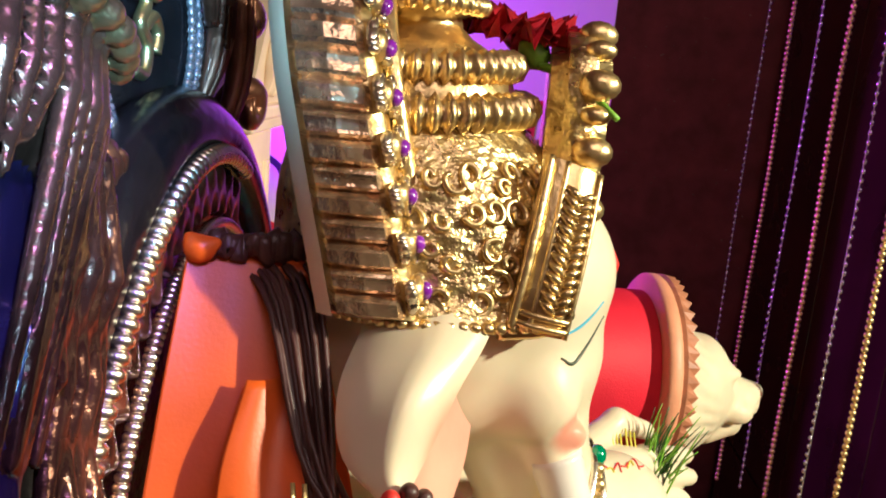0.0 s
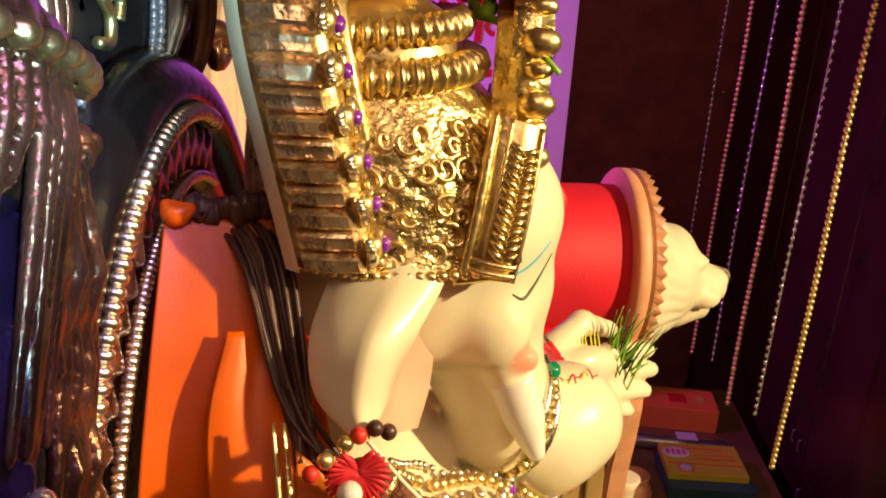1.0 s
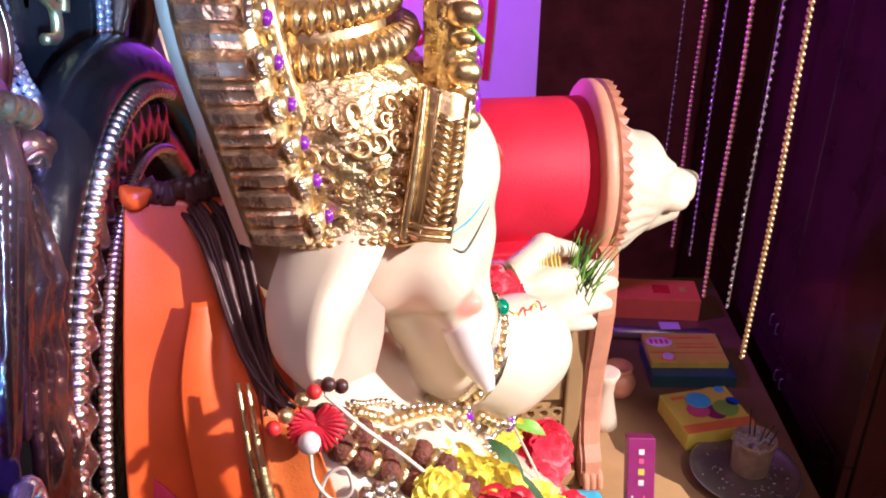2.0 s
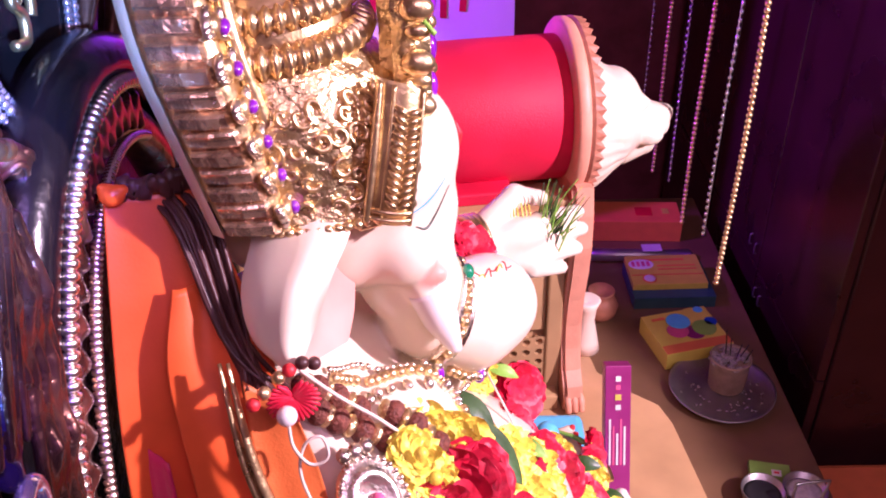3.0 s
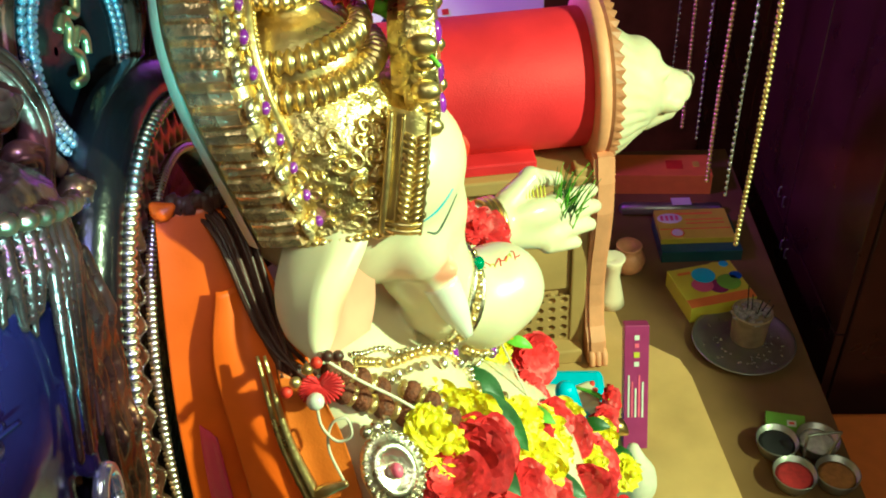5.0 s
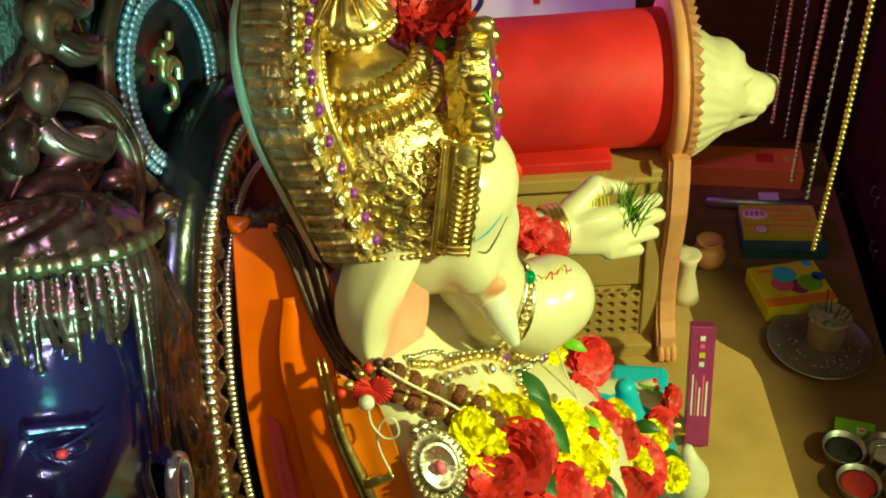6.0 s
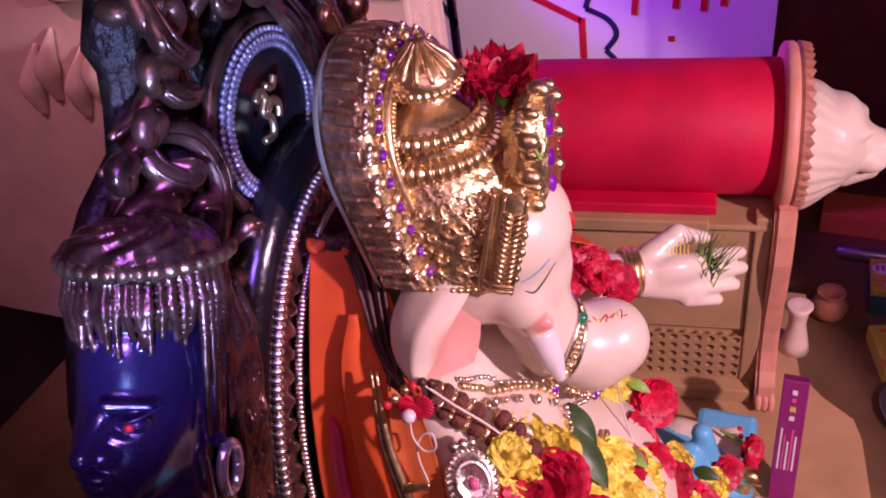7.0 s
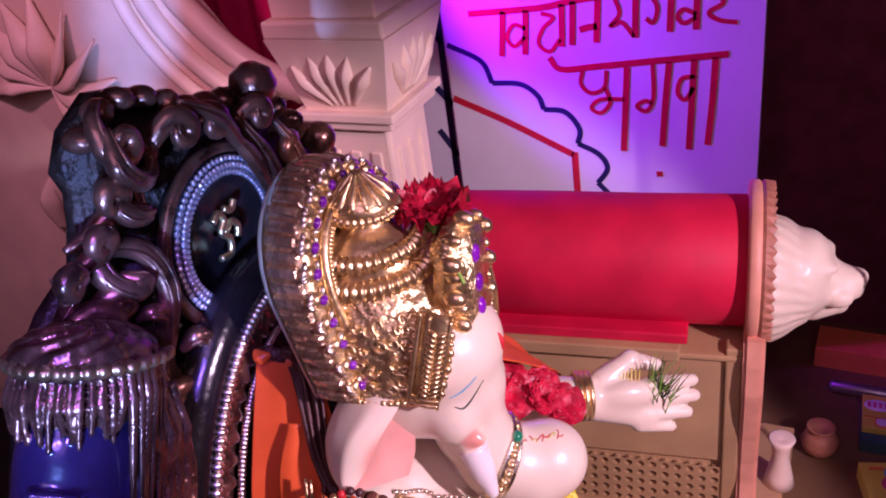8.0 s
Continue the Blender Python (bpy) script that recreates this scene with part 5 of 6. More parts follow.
mesh_object("gold_border", *tube([(0.022, 0.343, 1.252), (0.034, 0.343, 1.262), (0.050, 0.344, 1.268)], [0.004, 0.005, 0.002], 6, 16, 0.4), M_GOLD, shawl)
cloth("shoulder_drape", [(0.02, 0.61, 1.37), (0.05, 0.70, 1.30), (0.06, 0.77, 1.20), (0.06, 0.79, 1.05)], [(0.09, 0.615, 1.33), (0.108, 0.665, 1.285), (0.114, 0.735, 1.21), (0.11, 0.76, 1.05)], 40, 24, 0.8, 0.003, M_ORANGE, shawl, 0.0012, 6, 0.3)
# dark strands behind the ear
hair = empty("dark_tassel", "bundle of dark brown strands hanging behind the ear", "tassel")
random.seed(31)
for i in range(34):
    o = Vector((random.uniform(-0.010, 0.012), random.uniform(-0.007, 0.007), random.uniform(-0.006, 0.006)))
    e = Vector((random.uniform(-0.012, 0.012), random.uniform(-0.008, 0.006), random.uniform(-0.03, 0.02)))
    mesh_object("strand", *tube([Vector((-0.046, 0.462, 1.428)) + o, Vector((-0.022, 0.440, 1.415)) + o, Vector((0.0, 0.405, 1.355)) + 0.6 * o, Vector((0.016, 0.392, 1.31)) + e], 0.0017, 5, 12), M_STRAND, hair)
knot = empty("orange_knot", "orange cloth knot on the throne frame", "cloth knot")
sculpted("knot", [blob((-0.066, 0.436, 1.434), (0.004, 0.0035, 0.0035)), capsule((-0.068, 0.436, 1.436), (-0.071, 0.437, 1.440), 0.0028, 0.0018), capsule((-0.063, 0.436, 1.435), (-0.058, 0.438, 1.438), 0.0028, 0.0018)], 0.0016, M_ORANGE, knot)

# dark gathered frill along the shawl's upper edge
random.seed(44)
frill = [(-0.070 + 0.0021 * i, 0.438 + 0.0006 * i + random.uniform(-0.003, 0.003), 1.434 + (0.007 if i % 2 else -0.002) + random.uniform(-0.002, 0.002)) for i in range(26)]
mesh_object("gathered_edge", *tube(frill, [0.0032, 0.0042, 0.0036, 0.0045, 0.003], 7, 120), M_STRAND, shawl, label="dark gathered edge")

# ---- flower garland over the chest ----
garland = empty("flower_garland", "garland of red and yellow blossoms with green leaves", "garland")
YEL = [(0.158, 0.468, 1.188, 26), (0.176, 0.486, 1.162, 26), (0.196, 0.512, 1.128, 24), (0.172, 0.455, 1.168, 26), (0.108, 0.424, 1.252, 24), (0.130, 0.428, 1.236, 27), (0.104, 0.398, 1.262, 20), (0.150, 0.600, 1.150, 24), (0.122, 0.444, 1.226, 30), (0.150, 0.440, 1.196, 28), (0.188, 0.460, 1.142, 28), (0.222, 0.580, 1.066, 20), (0.113, 0.392, 1.246, 22), (0.206, 0.500, 1.110, 24), (0.290, 0.570, 0.985, 20), (0.168, 0.425, 1.165, 22), (0.245, 0.535, 1.05, 18), (0.262, 0.60, 1.01, 20)]
REDS = [(0.186, 0.505, 1.144, 24), (0.205, 0.535, 1.105, 26), (0.142, 0.408, 1.226, 30), (0.120, 0.372, 1.236, 26), (0.192, 0.620, 1.112, 30), (0.188, 0.562, 1.114, 28), (0.220, 0.545, 1.075, 28), (0.130, 0.392, 1.224, 34), (0.258, 0.552, 1.025, 32), (0.172, 0.404, 1.168, 32), (0.232, 0.482, 1.072, 30), (0.198, 0.442, 1.125, 26), (0.275, 0.655, 0.96, 24), (0.14, 0.37, 1.19, 26), (0.21, 0.42, 1.09, 30), (0.26, 0.48, 1.02, 30), (0.24, 0.42, 1.04, 28)]
for i, (x, y, z, r) in enumerate(YEL):
    blossom("yellow_blossom", (x, y, z), (0.5 + 0.3 * math.sin(i), -0.55 + 0.2 * math.cos(2 * i), 0.8), r / 1000, 9, 3, M_PETAL_Y, garland, 0.5, 40 + i, 0.35)
    mesh_object("blossom_heart", *ball((x + 0.003, y - 0.003, z + 0.002), 0.005, 8, 5), M_PETAL_Y, garland)
for i, (x, y, z, r) in enumerate(REDS):
    blossom("red_blossom", (x, y, z), (0.4 + 0.4 * math.sin(1.7 * i), -0.5 + 0.4 * math.cos(2.3 * i), 0.7), r / 1000, 6, 3, M_PETAL_R, garland, 0.45, 80 + i, 0.6)
# red blossoms behind the trunk
for i, (x, y, z, r) in enumerate([(0.100, 0.615, 1.285, 28), (0.128, 0.632, 1.278, 26), (0.150, 0.640, 1.262, 24), (0.115, 0.655, 1.268, 24), (0.082, 0.640, 1.285, 24)]):
    blossom("red_blossom", (x, y, z), (0.5, -0.5 + 0.3 * math.sin(i), 0.8), r / 1000, 7, 3, M_PETAL_R, garland, 0.5, 130 + i, 0.7)


def leaf(base, tip, width, bend, material, parent, name="leaf"):
    a, b = Vector(base), Vector(tip)
    d = b - a
    side = d.cross(Vector((0.35, -0.5, 0.8))).normalized()
    nrm = side.cross(d).normalized()
    V, F = [], []
    n = 9
    for i in range(n):
        s = i / (n - 1)
        w = width * math.sin(math.pi * min(1, 0.06 + 0.94 * s)) ** 0.8 * (1 - 0.25 * s)
        for t in (-1, -0.5, 0, 0.5, 1):
            V.append(a + d * s + side * w * t + nrm * (bend * math.sin(math.pi * s) + 0.25 * w * abs(t)))
    for i in range(n - 1):
        for k in range(4):
            F.append((i * 5 + k, i * 5 + k + 1, (i + 1) * 5 + k + 1, (i + 1) * 5 + k))
    return mesh_object(name, V, F, material, parent)


for a, b, w, m in (((0.135, 0.470, 1.222), (0.178, 0.445, 1.176), 0.014, M_LEAF), ((0.175, 0.52, 1.145), (0.205, 0.505, 1.14), 0.008, M_BUD), ((0.160, 0.615, 1.142), (0.188, 0.612, 1.132), 0.007, M_BUD),
                   ((0.125, 0.50, 1.22), (0.16, 0.478, 1.19), 0.012, M_LEAF), ((0.27, 0.60, 0.99), (0.30, 0.58, 0.98), 0.010, M_LEAF), ((0.24, 0.60, 1.03), (0.27, 0.595, 1.03), 0.009, M_LEAF), ((0.19, 0.47, 1.11), (0.23, 0.455, 1.10), 0.012, M_LEAF), ((0.14, 0.42, 1.20), (0.17, 0.39, 1.19), 0.011, M_LEAF)):
    leaf(a, b, w, 0.005, m, garland)
mesh_object("garland_thread", *tube([(0.155, 0.590, 1.165), (0.168, 0.560, 1.155), (0.188, 0.535, 1.125), (0.215, 0.515, 1.085), (0.23, 0.50, 1.06)], 0.0011, 5, 30), M_THREAD, garland)

# ---- grass in the raised palm ----
random.seed(17)
grass = empty("grass_tuft", "tuft of green durva grass in the raised palm", "grass")
for i in range(46):
    o = Vector((0.222 + random.uniform(-0.010, 0.012), 0.742 + random.uniform(-0.008, 0.008), 1.190 + random.uniform(-0.02, 0.01)))
    d = Vector((random.uniform(-0.006, 0.028), random.uniform(-0.016, 0.006), random.uniform(0.035, 0.085)))
    mesh_object("blade", *tube([o, o + d * 0.6 + Vector((random.uniform(-0.003, 0.003), 0, 0)), o + d + Vector((0.004, 0, -0.004))], [0.0010, 0.0009, 0.0003], 4, 7), M_BUD if i % 2 else M_LEAF, grass)
straw = empty("straw_bundle", "thin dry straws across the palm", "straw")
for i in range(9):
    o = Vector((0.172 + 0.004 * i, 0.716 + 0.002 * i, 1.228 - 0.002 * (i % 3)))
    mesh_object("straw", *tube([o + Vector((0, 0.01, 0.018)), o + Vector((0.002, -0.006, -0.004)), o + Vector((-0.008, -0.014, -0.040))], 0.0009, 4, 8), M_YELLOW, straw)
bracelet = empty("bracelet", "gold bracelet on the raised wrist", "bracelet")
wr = Vector((0.146, 0.703, 1.222))
wn = Vector((0.8, 0.45, -0.1)).normalized()
wu = wn.orthogonal().normalized()
wv = wn.cross(wu)
for s in (-0.006, 0.0, 0.006):
    mesh_object("ring", *tube([wr + wn * s + (wu * math.cos(a) + wv * math.sin(a)) * 0.0265 for a in [2 * math.pi * i / 28 for i in range(29)]], 0.0032, 7, 57), M_GOLD, bracelet)

# ---- things at the idol's feet ----
pad = tagged(box_part("blue_pad", (0.215, 0.80, PLANK), (0.303, 0.892, 0.815), M_SKY, None, 0.010), "sky blue painted block under the foot", "pedestal")
sweet = empty("golden_mouse", "small golden brown mouse figure by the foot", "figurine")
sculpted("figure", [blob((0.285, 0.745, 0.85), (0.024, 0.018, 0.022)), blob((0.30, 0.735, 0.868), (0.014, 0.012, 0.012)), blob((0.28, 0.745, 0.79), (0.026, 0.024, 0.075)), capsule((0.305, 0.733, 0.866), (0.315, 0.728, 0.862), 0.006, 0.003)], 0.003, M_BRASS, sweet)
teal = tagged(sculpted("teal_sash", [capsule((0.22, 0.72, 0.90), (0.27, 0.70, 0.80), 0.020, 0.016), capsule((0.235, 0.74, 0.93), (0.26, 0.745, 0.83), 0.014, 0.014)], 0.004, M_SKY), "turquoise painted sash end over the knee", "sash")
bag = tagged(sculpted("cream_pouch", [blob((0.318, 0.655, 0.86), (0.024, 0.03, 0.03)), capsule((0.318, 0.655, 0.88), (0.312, 0.668, 0.905), 0.018, 0.008), blob((0.31, 0.66, 0.78), (0.03, 0.035, 0.08))], 0.004, M_THREAD), "small cream cloth pouch beside the garland", "pouch")
fallen = empty("loose_flower", "dark red trumpet flower with a green stem", "flower")
blossom("petals", (0.300, 0.775, 0.868), (0.8, -0.3, 0.4), 0.026, 6, 2, M_PETAL_R, fallen, 0.4, 61, 1.0)
mesh_object("stem", *tube([(0.255, 0.80, 0.872), (0.275, 0.79, 0.872), (0.296, 0.778, 0.868)], [0.002, 0.003, 0.004], 6), M_BUD, fallen)

# ---- incense packet leaning on the base ----
pkt = empty("incense_packet", "purple cardboard incense packet leaning upright", "packet")
IP = Matrix.Translation((0.347, 0.826, PLANK + 0.004)) @ pose(0, 0, 0, -24.5, 0, 0)
box_part("carton", (-0.0175, -0.012, 0.0), (0.0175, 0.012, 0.190), M_PURPLE, pkt, 0.0012, m=IP)
for z, w, mt in ((0.172, 0.007, M_WHITE), (0.160, 0.006, M_PINK_C), (0.146, 0.008, M_YELLOW), (0.132, 0.007, M_WHITE)):
    box_part("print", (-w / 2, -0.0128, z - w / 2), (w / 2, -0.0121, z + w / 2), mt, pkt, 0, m=IP)
for i in range(5):
    box_part("print_bar", (-0.012 + 0.005 * i, -0.0128, 0.05), (-0.0095 + 0.005 * i, -0.0121, 0.115 - 0.01 * (i % 3)), M_PINK_C if i % 2 else M_WHITE, pkt, 0, m=IP)

# ---- table things ----


def carton(name, label, center, size, turn, z0, materials, stripes):
    ob = empty(name, label, "box")
    m = Matrix.Translation((center[0], center[1], z0)) @ Matrix.Rotation(radians(turn), 4, "Z")
    sx, sy, sz = size
    box_part("carton", (-sx / 2, -sy / 2, 0), (sx / 2, sy / 2, sz), materials[0], ob, 0.0012, m=m)
    for nm, x0, y0, x1, y1, mt in stripes:
        box_part(nm, (x0 * sx, y0 * sy, sz + 0.0002), (x1 * sx, y1 * sy, sz + 0.0009), mt, ob, 0, m=m)
    return ob, m, sz


carton("flat_box", "dark teal cardboard box under a yellow one", (0.553, 1.418), (0.158, 0.122, 0.026), 1.0, TABLE, [M_TEAL], [])
ob, m, sz = carton("flat_box", "yellow printed cardboard box with a round emblem", (0.548, 1.432), (0.146, 0.100, 0.014), 1.0, TABLE + 0.0265, [M_YELLOW], [("print_band", -0.48, -0.20, 0.48, -0.17, M_ORANGE_C), ("print_bar", -0.30, 0.30, 0.30, 0.36, M_ORANGE_C), ("print_bar", -0.10, 0.10, 0.42, 0.14, M_ORANGE_C), ("print_bar", -0.10, -0.02, 0.42, 0.02, M_ORANGE_C)])
v, f = lathe([(0.021, 0), (0.021, 0.0008), (0.020, 0.001)], 24, 1.2, 0.8)
mesh_object("emblem", [m @ (Vector((-0.045, 0.018, sz + 0.0002)) + Vector(p)) for p in v], f, M_WHITE, ob)
for i in range(4):
    box_part("emblem_bar", (-0.064 + 0.010 * i, 0.010, sz + 0.0014), (-0.058 + 0.010 * i, 0.026, sz + 0.002), M_PINK_C, ob, 0, m=m)
v, f = lathe([(0.014, 0), (0.014, 0.0008), (0.013, 0.001)], 24)
mesh_object("emblem", [m @ (Vector((-0.038, -0.032, sz + 0.0002)) + Vector(p)) for p in v], f, M_ORANGE_C, ob)
v, f = lathe([(0.011, 0), (0.011, 0.0008), (0.010, 0.001)], 24)
mesh_object("emblem", [m @ (Vector((-0.038, -0.032, sz + 0.0014)) + Vector(p)) for p in v], f, M_WHITE, ob)
ob, m, sz = carton("flat_box", "yellow and orange printed box with coloured discs", (0.548, 1.248), (0.128, 0.112, 0.035), 14.0, TABLE, [M_YELLOW], [("print_field", -0.495, -0.495, 0.495, -0.30, M_ORANGE_C)])
for x, y, r, mt in ((0.030, 0.030, 0.026, M_YELLOW), (-0.006, 0.022, 0.022, M_SKY), (-0.018, -0.002, 0.020, M_PINK_C), (0.010, -0.012, 0.019, M_PURPLE), (0.032, -0.006, 0.022, M_GREEN_C), (0.052, 0.008, 0.012, M_BLUE_C), (0.046, 0.046, 0.009, M_SKY)):
    k = 0.0014 + 0.0006 * ((x * 1000) % 5)
    v, f = lathe([(r, 0), (r, 0.0004), (r - 0.001, 0.0006)], 24)
    mesh_object("print_disc", [m @ (Vector((x, y, sz + k)) + Vector(p)) for p in v], f, mt, ob)
box_part("print_bar", (-0.05, 0.035, sz + 0.0012), (-0.025, 0.042, sz + 0.0018), M_ORANGE_C, ob, 0, m=m)
carton("long_box", "long orange cardboard box at the back of the table", (0.50, 1.640), (0.24, 0.085, 0.05), -3.0, TABLE, [M_ORANGE_C], [("print_field", 0.1, -0.2, 0.25, 0.2, M_REDP), ("print_disc", 0.34, -0.1, 0.40, 0.15, M_YELLOW)])
roll = empty("foil_roll", "silver wrapped roll lying on the table", "roll")
v, f = lathe([(0.006, 0), (0.014, 0.008), (0.014, 0.21), (0.006, 0.218)], 16, turn=Matrix.Rotation(radians(92), 4, "Y"), at=(0.41, 1.525, TABLE + 0.016))
mesh_object("wrap", v, f, M_STEEL, roll)
box_part("white_tag", (0.52, 1.512, TABLE + 0.0292), (0.56, 1.538, TABLE + 0.0305), M_WHITE, roll, 0)

plate = empty("steel_plate", "round steel plate dusted with ash", "plate")
mesh_object("dish", *lathe([(0.05, 0.002), (0.070, 0.003), (0.082, 0.010), (0.088, 0.013), (0.089, 0.0145), (0.086, 0.0145), (0.080, 0.012), (0.068, 0.0055), (0.002, 0.005)], 56, at=(0.582, 1.120, TABLE)), M_STEEL, plate)
random.seed(77)
ash = [ball((0.582 + r * math.cos(a), 1.12 + r * math.sin(a), TABLE + 0.0065), (random.uniform(0.001, 0.003), random.uniform(0.001, 0.003), 0.001), 6, 4) for r, a in [(random.uniform(0.034, 0.075), random.uniform(0, 6.28)) for _ in range(70)]]
mesh_object("ash_flakes", *merge(*ash), M_ASH, plate)["kind"] = "stuff"
cup = empty("incense_cup", "tan cup filled with ash and burnt incense sticks", "cup")
mesh_object("cup_wall", *lathe([(0.027, 0.0), (0.030, 0.003), (0.033, 0.060), (0.035, 0.064), (0.033, 0.066), (0.030, 0.060), (0.026, 0.056), (0.002, 0.055)], 32, at=(0.592, 1.130, TABLE + 0.006)), M_CLAY, cup)
lump = [ball((0.592 + r * math.cos(a), 1.13 + r * math.sin(a), TABLE + 0.066), (random.uniform(0.004, 0.008), random.uniform(0.004, 0.008), random.uniform(0.002, 0.006)), 7, 5) for r, a in [(random.uniform(0, 0.032), random.uniform(0, 6.28)) for _ in range(46)]]
mesh_object("ash", *merge(*lump), M_ASH, cup)["kind"] = "stuff"
for x, y, h, lx in ((0.0, 0.004, 0.035, -0.004), (0.006, -0.004, 0.030, 0.006), (-0.006, 0.010, 0.050, -0.006), (0.014, 0.002, 0.024, 0.012), (0.020, -0.008, 0.022, 0.010)):
    mesh_object("incense_stick", *tube([(0.592 + x, 1.13 + y, TABLE + 0.062), (0.592 + x + lx, 1.13 + y, TABLE + 0.07 + h)], 0.0012, 5, 4), M_STICK, cup)
mb = empty("match_packet", "small green printed match packet", "packet")
MM = Matrix.Translation((0.606, 0.930, TABLE)) @ Matrix.Rotation(radians(-12), 4, "Z")
box_part("carton", (-0.030, -0.019, 0), (0.030, 0.019, 0.012), M_GREEN_C, mb, 0.001, m=MM)
box_part("print_disc", (0.002, -0.008, 0.0122), (0.016, 0.004, 0.0130), M_WHITE, mb, 0, m=MM)
box_part("print_bar", (0.005, -0.004, 0.0132), (0.013, 0.0, 0.0138), M_REDP, mb, 0, m=MM)
holder = empty("powder_holder", "four joined steel bowls with coloured powders", "bowl set")
M_POW = {n: mat(n + "_powder", c, 0.9, var=0.2, scale=120, bump=0.6, bscale=500) for n, c in (("black", (0.02, 0.018, 0.02)), ("white", (0.62, 0.60, 0.55)), ("red", (0.42, 0.02, 0.03)), ("turmeric", (0.42, 0.18, 0.05)))}
for (x, y), n in (((0.578, 0.880), "black"), ((0.640, 0.882), "white"), ((0.588, 0.818), "red"), ((0.650, 0.818), "turmeric")):
    b = mesh_object("bowl", *lathe([(0.016, 0.0), (0.024, 0.004), (0.030, 0.018), (0.032, 0.028), (0.0325, 0.030), (0.031, 0.030), (0.0285, 0.020), (0.002, 0.018)], 32, at=(x, y, TABLE)), M_STEEL, holder)
    mesh_object("powder", *lathe([(0.0285, 0.0195), (0.020, 0.023), (0.010, 0.022), (0.001, 0.025)], 24, at=(x, y, TABLE)), M_POW[n], b)
mesh_object("handle", *tube([(0.610, 0.85, TABLE + 0.02), (0.610, 0.855, TABLE + 0.06), (0.618, 0.858, TABLE + 0.066), (0.655, 0.862, TABLE + 0.066), (0.660, 0.862, TABLE + 0.06), (0.645, 0.850, TABLE + 0.02)], 0.0022, 7, 40), M_STEEL, holder)
pot = empty("small_pot", "small dark brown metal pot behind the throne leg", "pot")
mesh_object("body", *lathe([(0.018, 0), (0.030, 0.012), (0.034, 0.030), (0.026, 0.048), (0.018, 0.054), (0.026, 0.062), (0.024, 0.064), (0.015, 0.056), (0.002, 0.05)], 28, at=(0.405, 1.335, TABLE)), M_BROWN, pot)
cone = empty("cream_shell", "cream conch-like ornament behind the throne leg", "ornament")
mesh_object("shell_body", *lathe([(0.026, 0), (0.022, 0.02), (0.014, 0.06), (0.016, 0.085), (0.022, 0.10), (0.019, 0.102), (0.002, 0.095)], 22, at=(0.346, 1.150, PLANK)), M_IVORY, cone)
stool = empty("red_stool", "low stool covered with red-orange cloth", "stool")
box_part("cloth_cover", (0.735, 0.30, 0.42), (1.25, 1.08, 0.50), M_ORANGE_C, stool, 0.012)
for x in (0.77, 1.21):
    for y in (0.34, 1.04):
        box_part("leg", (x - 0.02, y - 0.02, 0), (x + 0.02, y + 0.02, 0.42), M_TABLE, stool)

# ---- dark wardrobe ----
ward = empty("wardrobe", "dark glossy laminate wardrobe with slim steel handles", "wardrobe")
box_part("carcass", (0.76, 1.12, 0.0), (1.3, 2.25, 2.1), M_WARD, ward, 0.003)
for y0, y1 in ((1.125, 1.458), (1.462, 1.80), (1.804, 2.24)):
    for z0, z1 in ((0.02, 0.648), (0.652, 2.08)):
        d = box_part("door", (0.742, y0, z0), (0.759, y1, z1), M_WARD, ward, 0.002)
for y, z in ((1.512, 0.692), (1.41, 0.608), (1.71, 0.53), (1.478, 0.69), (1.44, 0.608)):
    mesh_object("handle", *tube([(0.741, y, z - 0.012), (0.736, y, z - 0.010), (0.736, y, z + 0.010), (0.741, y, z + 0.012)], 0.0018, 6, 14), M_STEEL, ward)

# ---- banner ----
banner = empty("banner", "white painted banner board with red lettering", "banner")
box_part("board", (-0.378, 1.55, TABLE), (0.246, 1.566, 2.05), M_BANNER, banner, 0.001)
box_part("side_board", (-0.75, 1.575, TABLE), (-0.385, 1.59, 2.05), M_BANNER, banner, 0.001)


def stroke(pts, w, material, name="painted_stroke", y=1.5485):
    P = smooth_path([(x, 0, z) for x, z in pts], max(4, 5 * len(pts)))
    V, F = [], []
    for i, p in enumerate(P):
        d = (P[min(i + 1, len(P) - 1)] - P[max(i - 1, 0)]).normalized()
        s = Vector((-d.z, 0, d.x)) * w / 2
        for q in (p + s, p - s):
            V += [(q.x, y, q.z), (q.x, y + 0.0012, q.z)]
    for i in range(len(P) - 1):
        o = 4 * i
        F += [(o, o + 2, o + 6, o + 4), (o, o + 4, o + 5, o + 1), (o + 2, o + 3, o + 7, o + 6)]
    F += [(0, 1, 3, 2), (4 * len(P) - 4, 4 * len(P) - 2, 4 * len(P) - 1, 4 * len(P) - 3)]
    return mesh_object(name, V, F, material, banner, False)


for pts in ([(-0.374, 1.362), (-0.362, 1.357), (-0.302, 1.328), (-0.282, 1.282)], [(-0.282, 1.282), (-0.221, 1.281), (-0.186, 1.258), (-0.174, 1.228)], [(-0.174, 1.228), (-0.129, 1.224), (-0.101, 1.188), (-0.106, 1.156)], [(-0.106, 1.156), (-0.062, 1.134), (-0.046, 1.103), (-0.067, 1.069)], [(-0.067, 1.069), (-0.042, 1.041), (-0.02, 1.0)]):
    stroke(pts, 0.011, M_INK_B, "blue_scallop")
for pts in ([(-0.374, 1.246), (-0.253, 1.196), (-0.116, 1.130)], [(-0.114, 1.136), (-0.112, 1.035), (-0.110, 0.9)]):
    stroke(pts, 0.014, M_INK_R, "red_line")
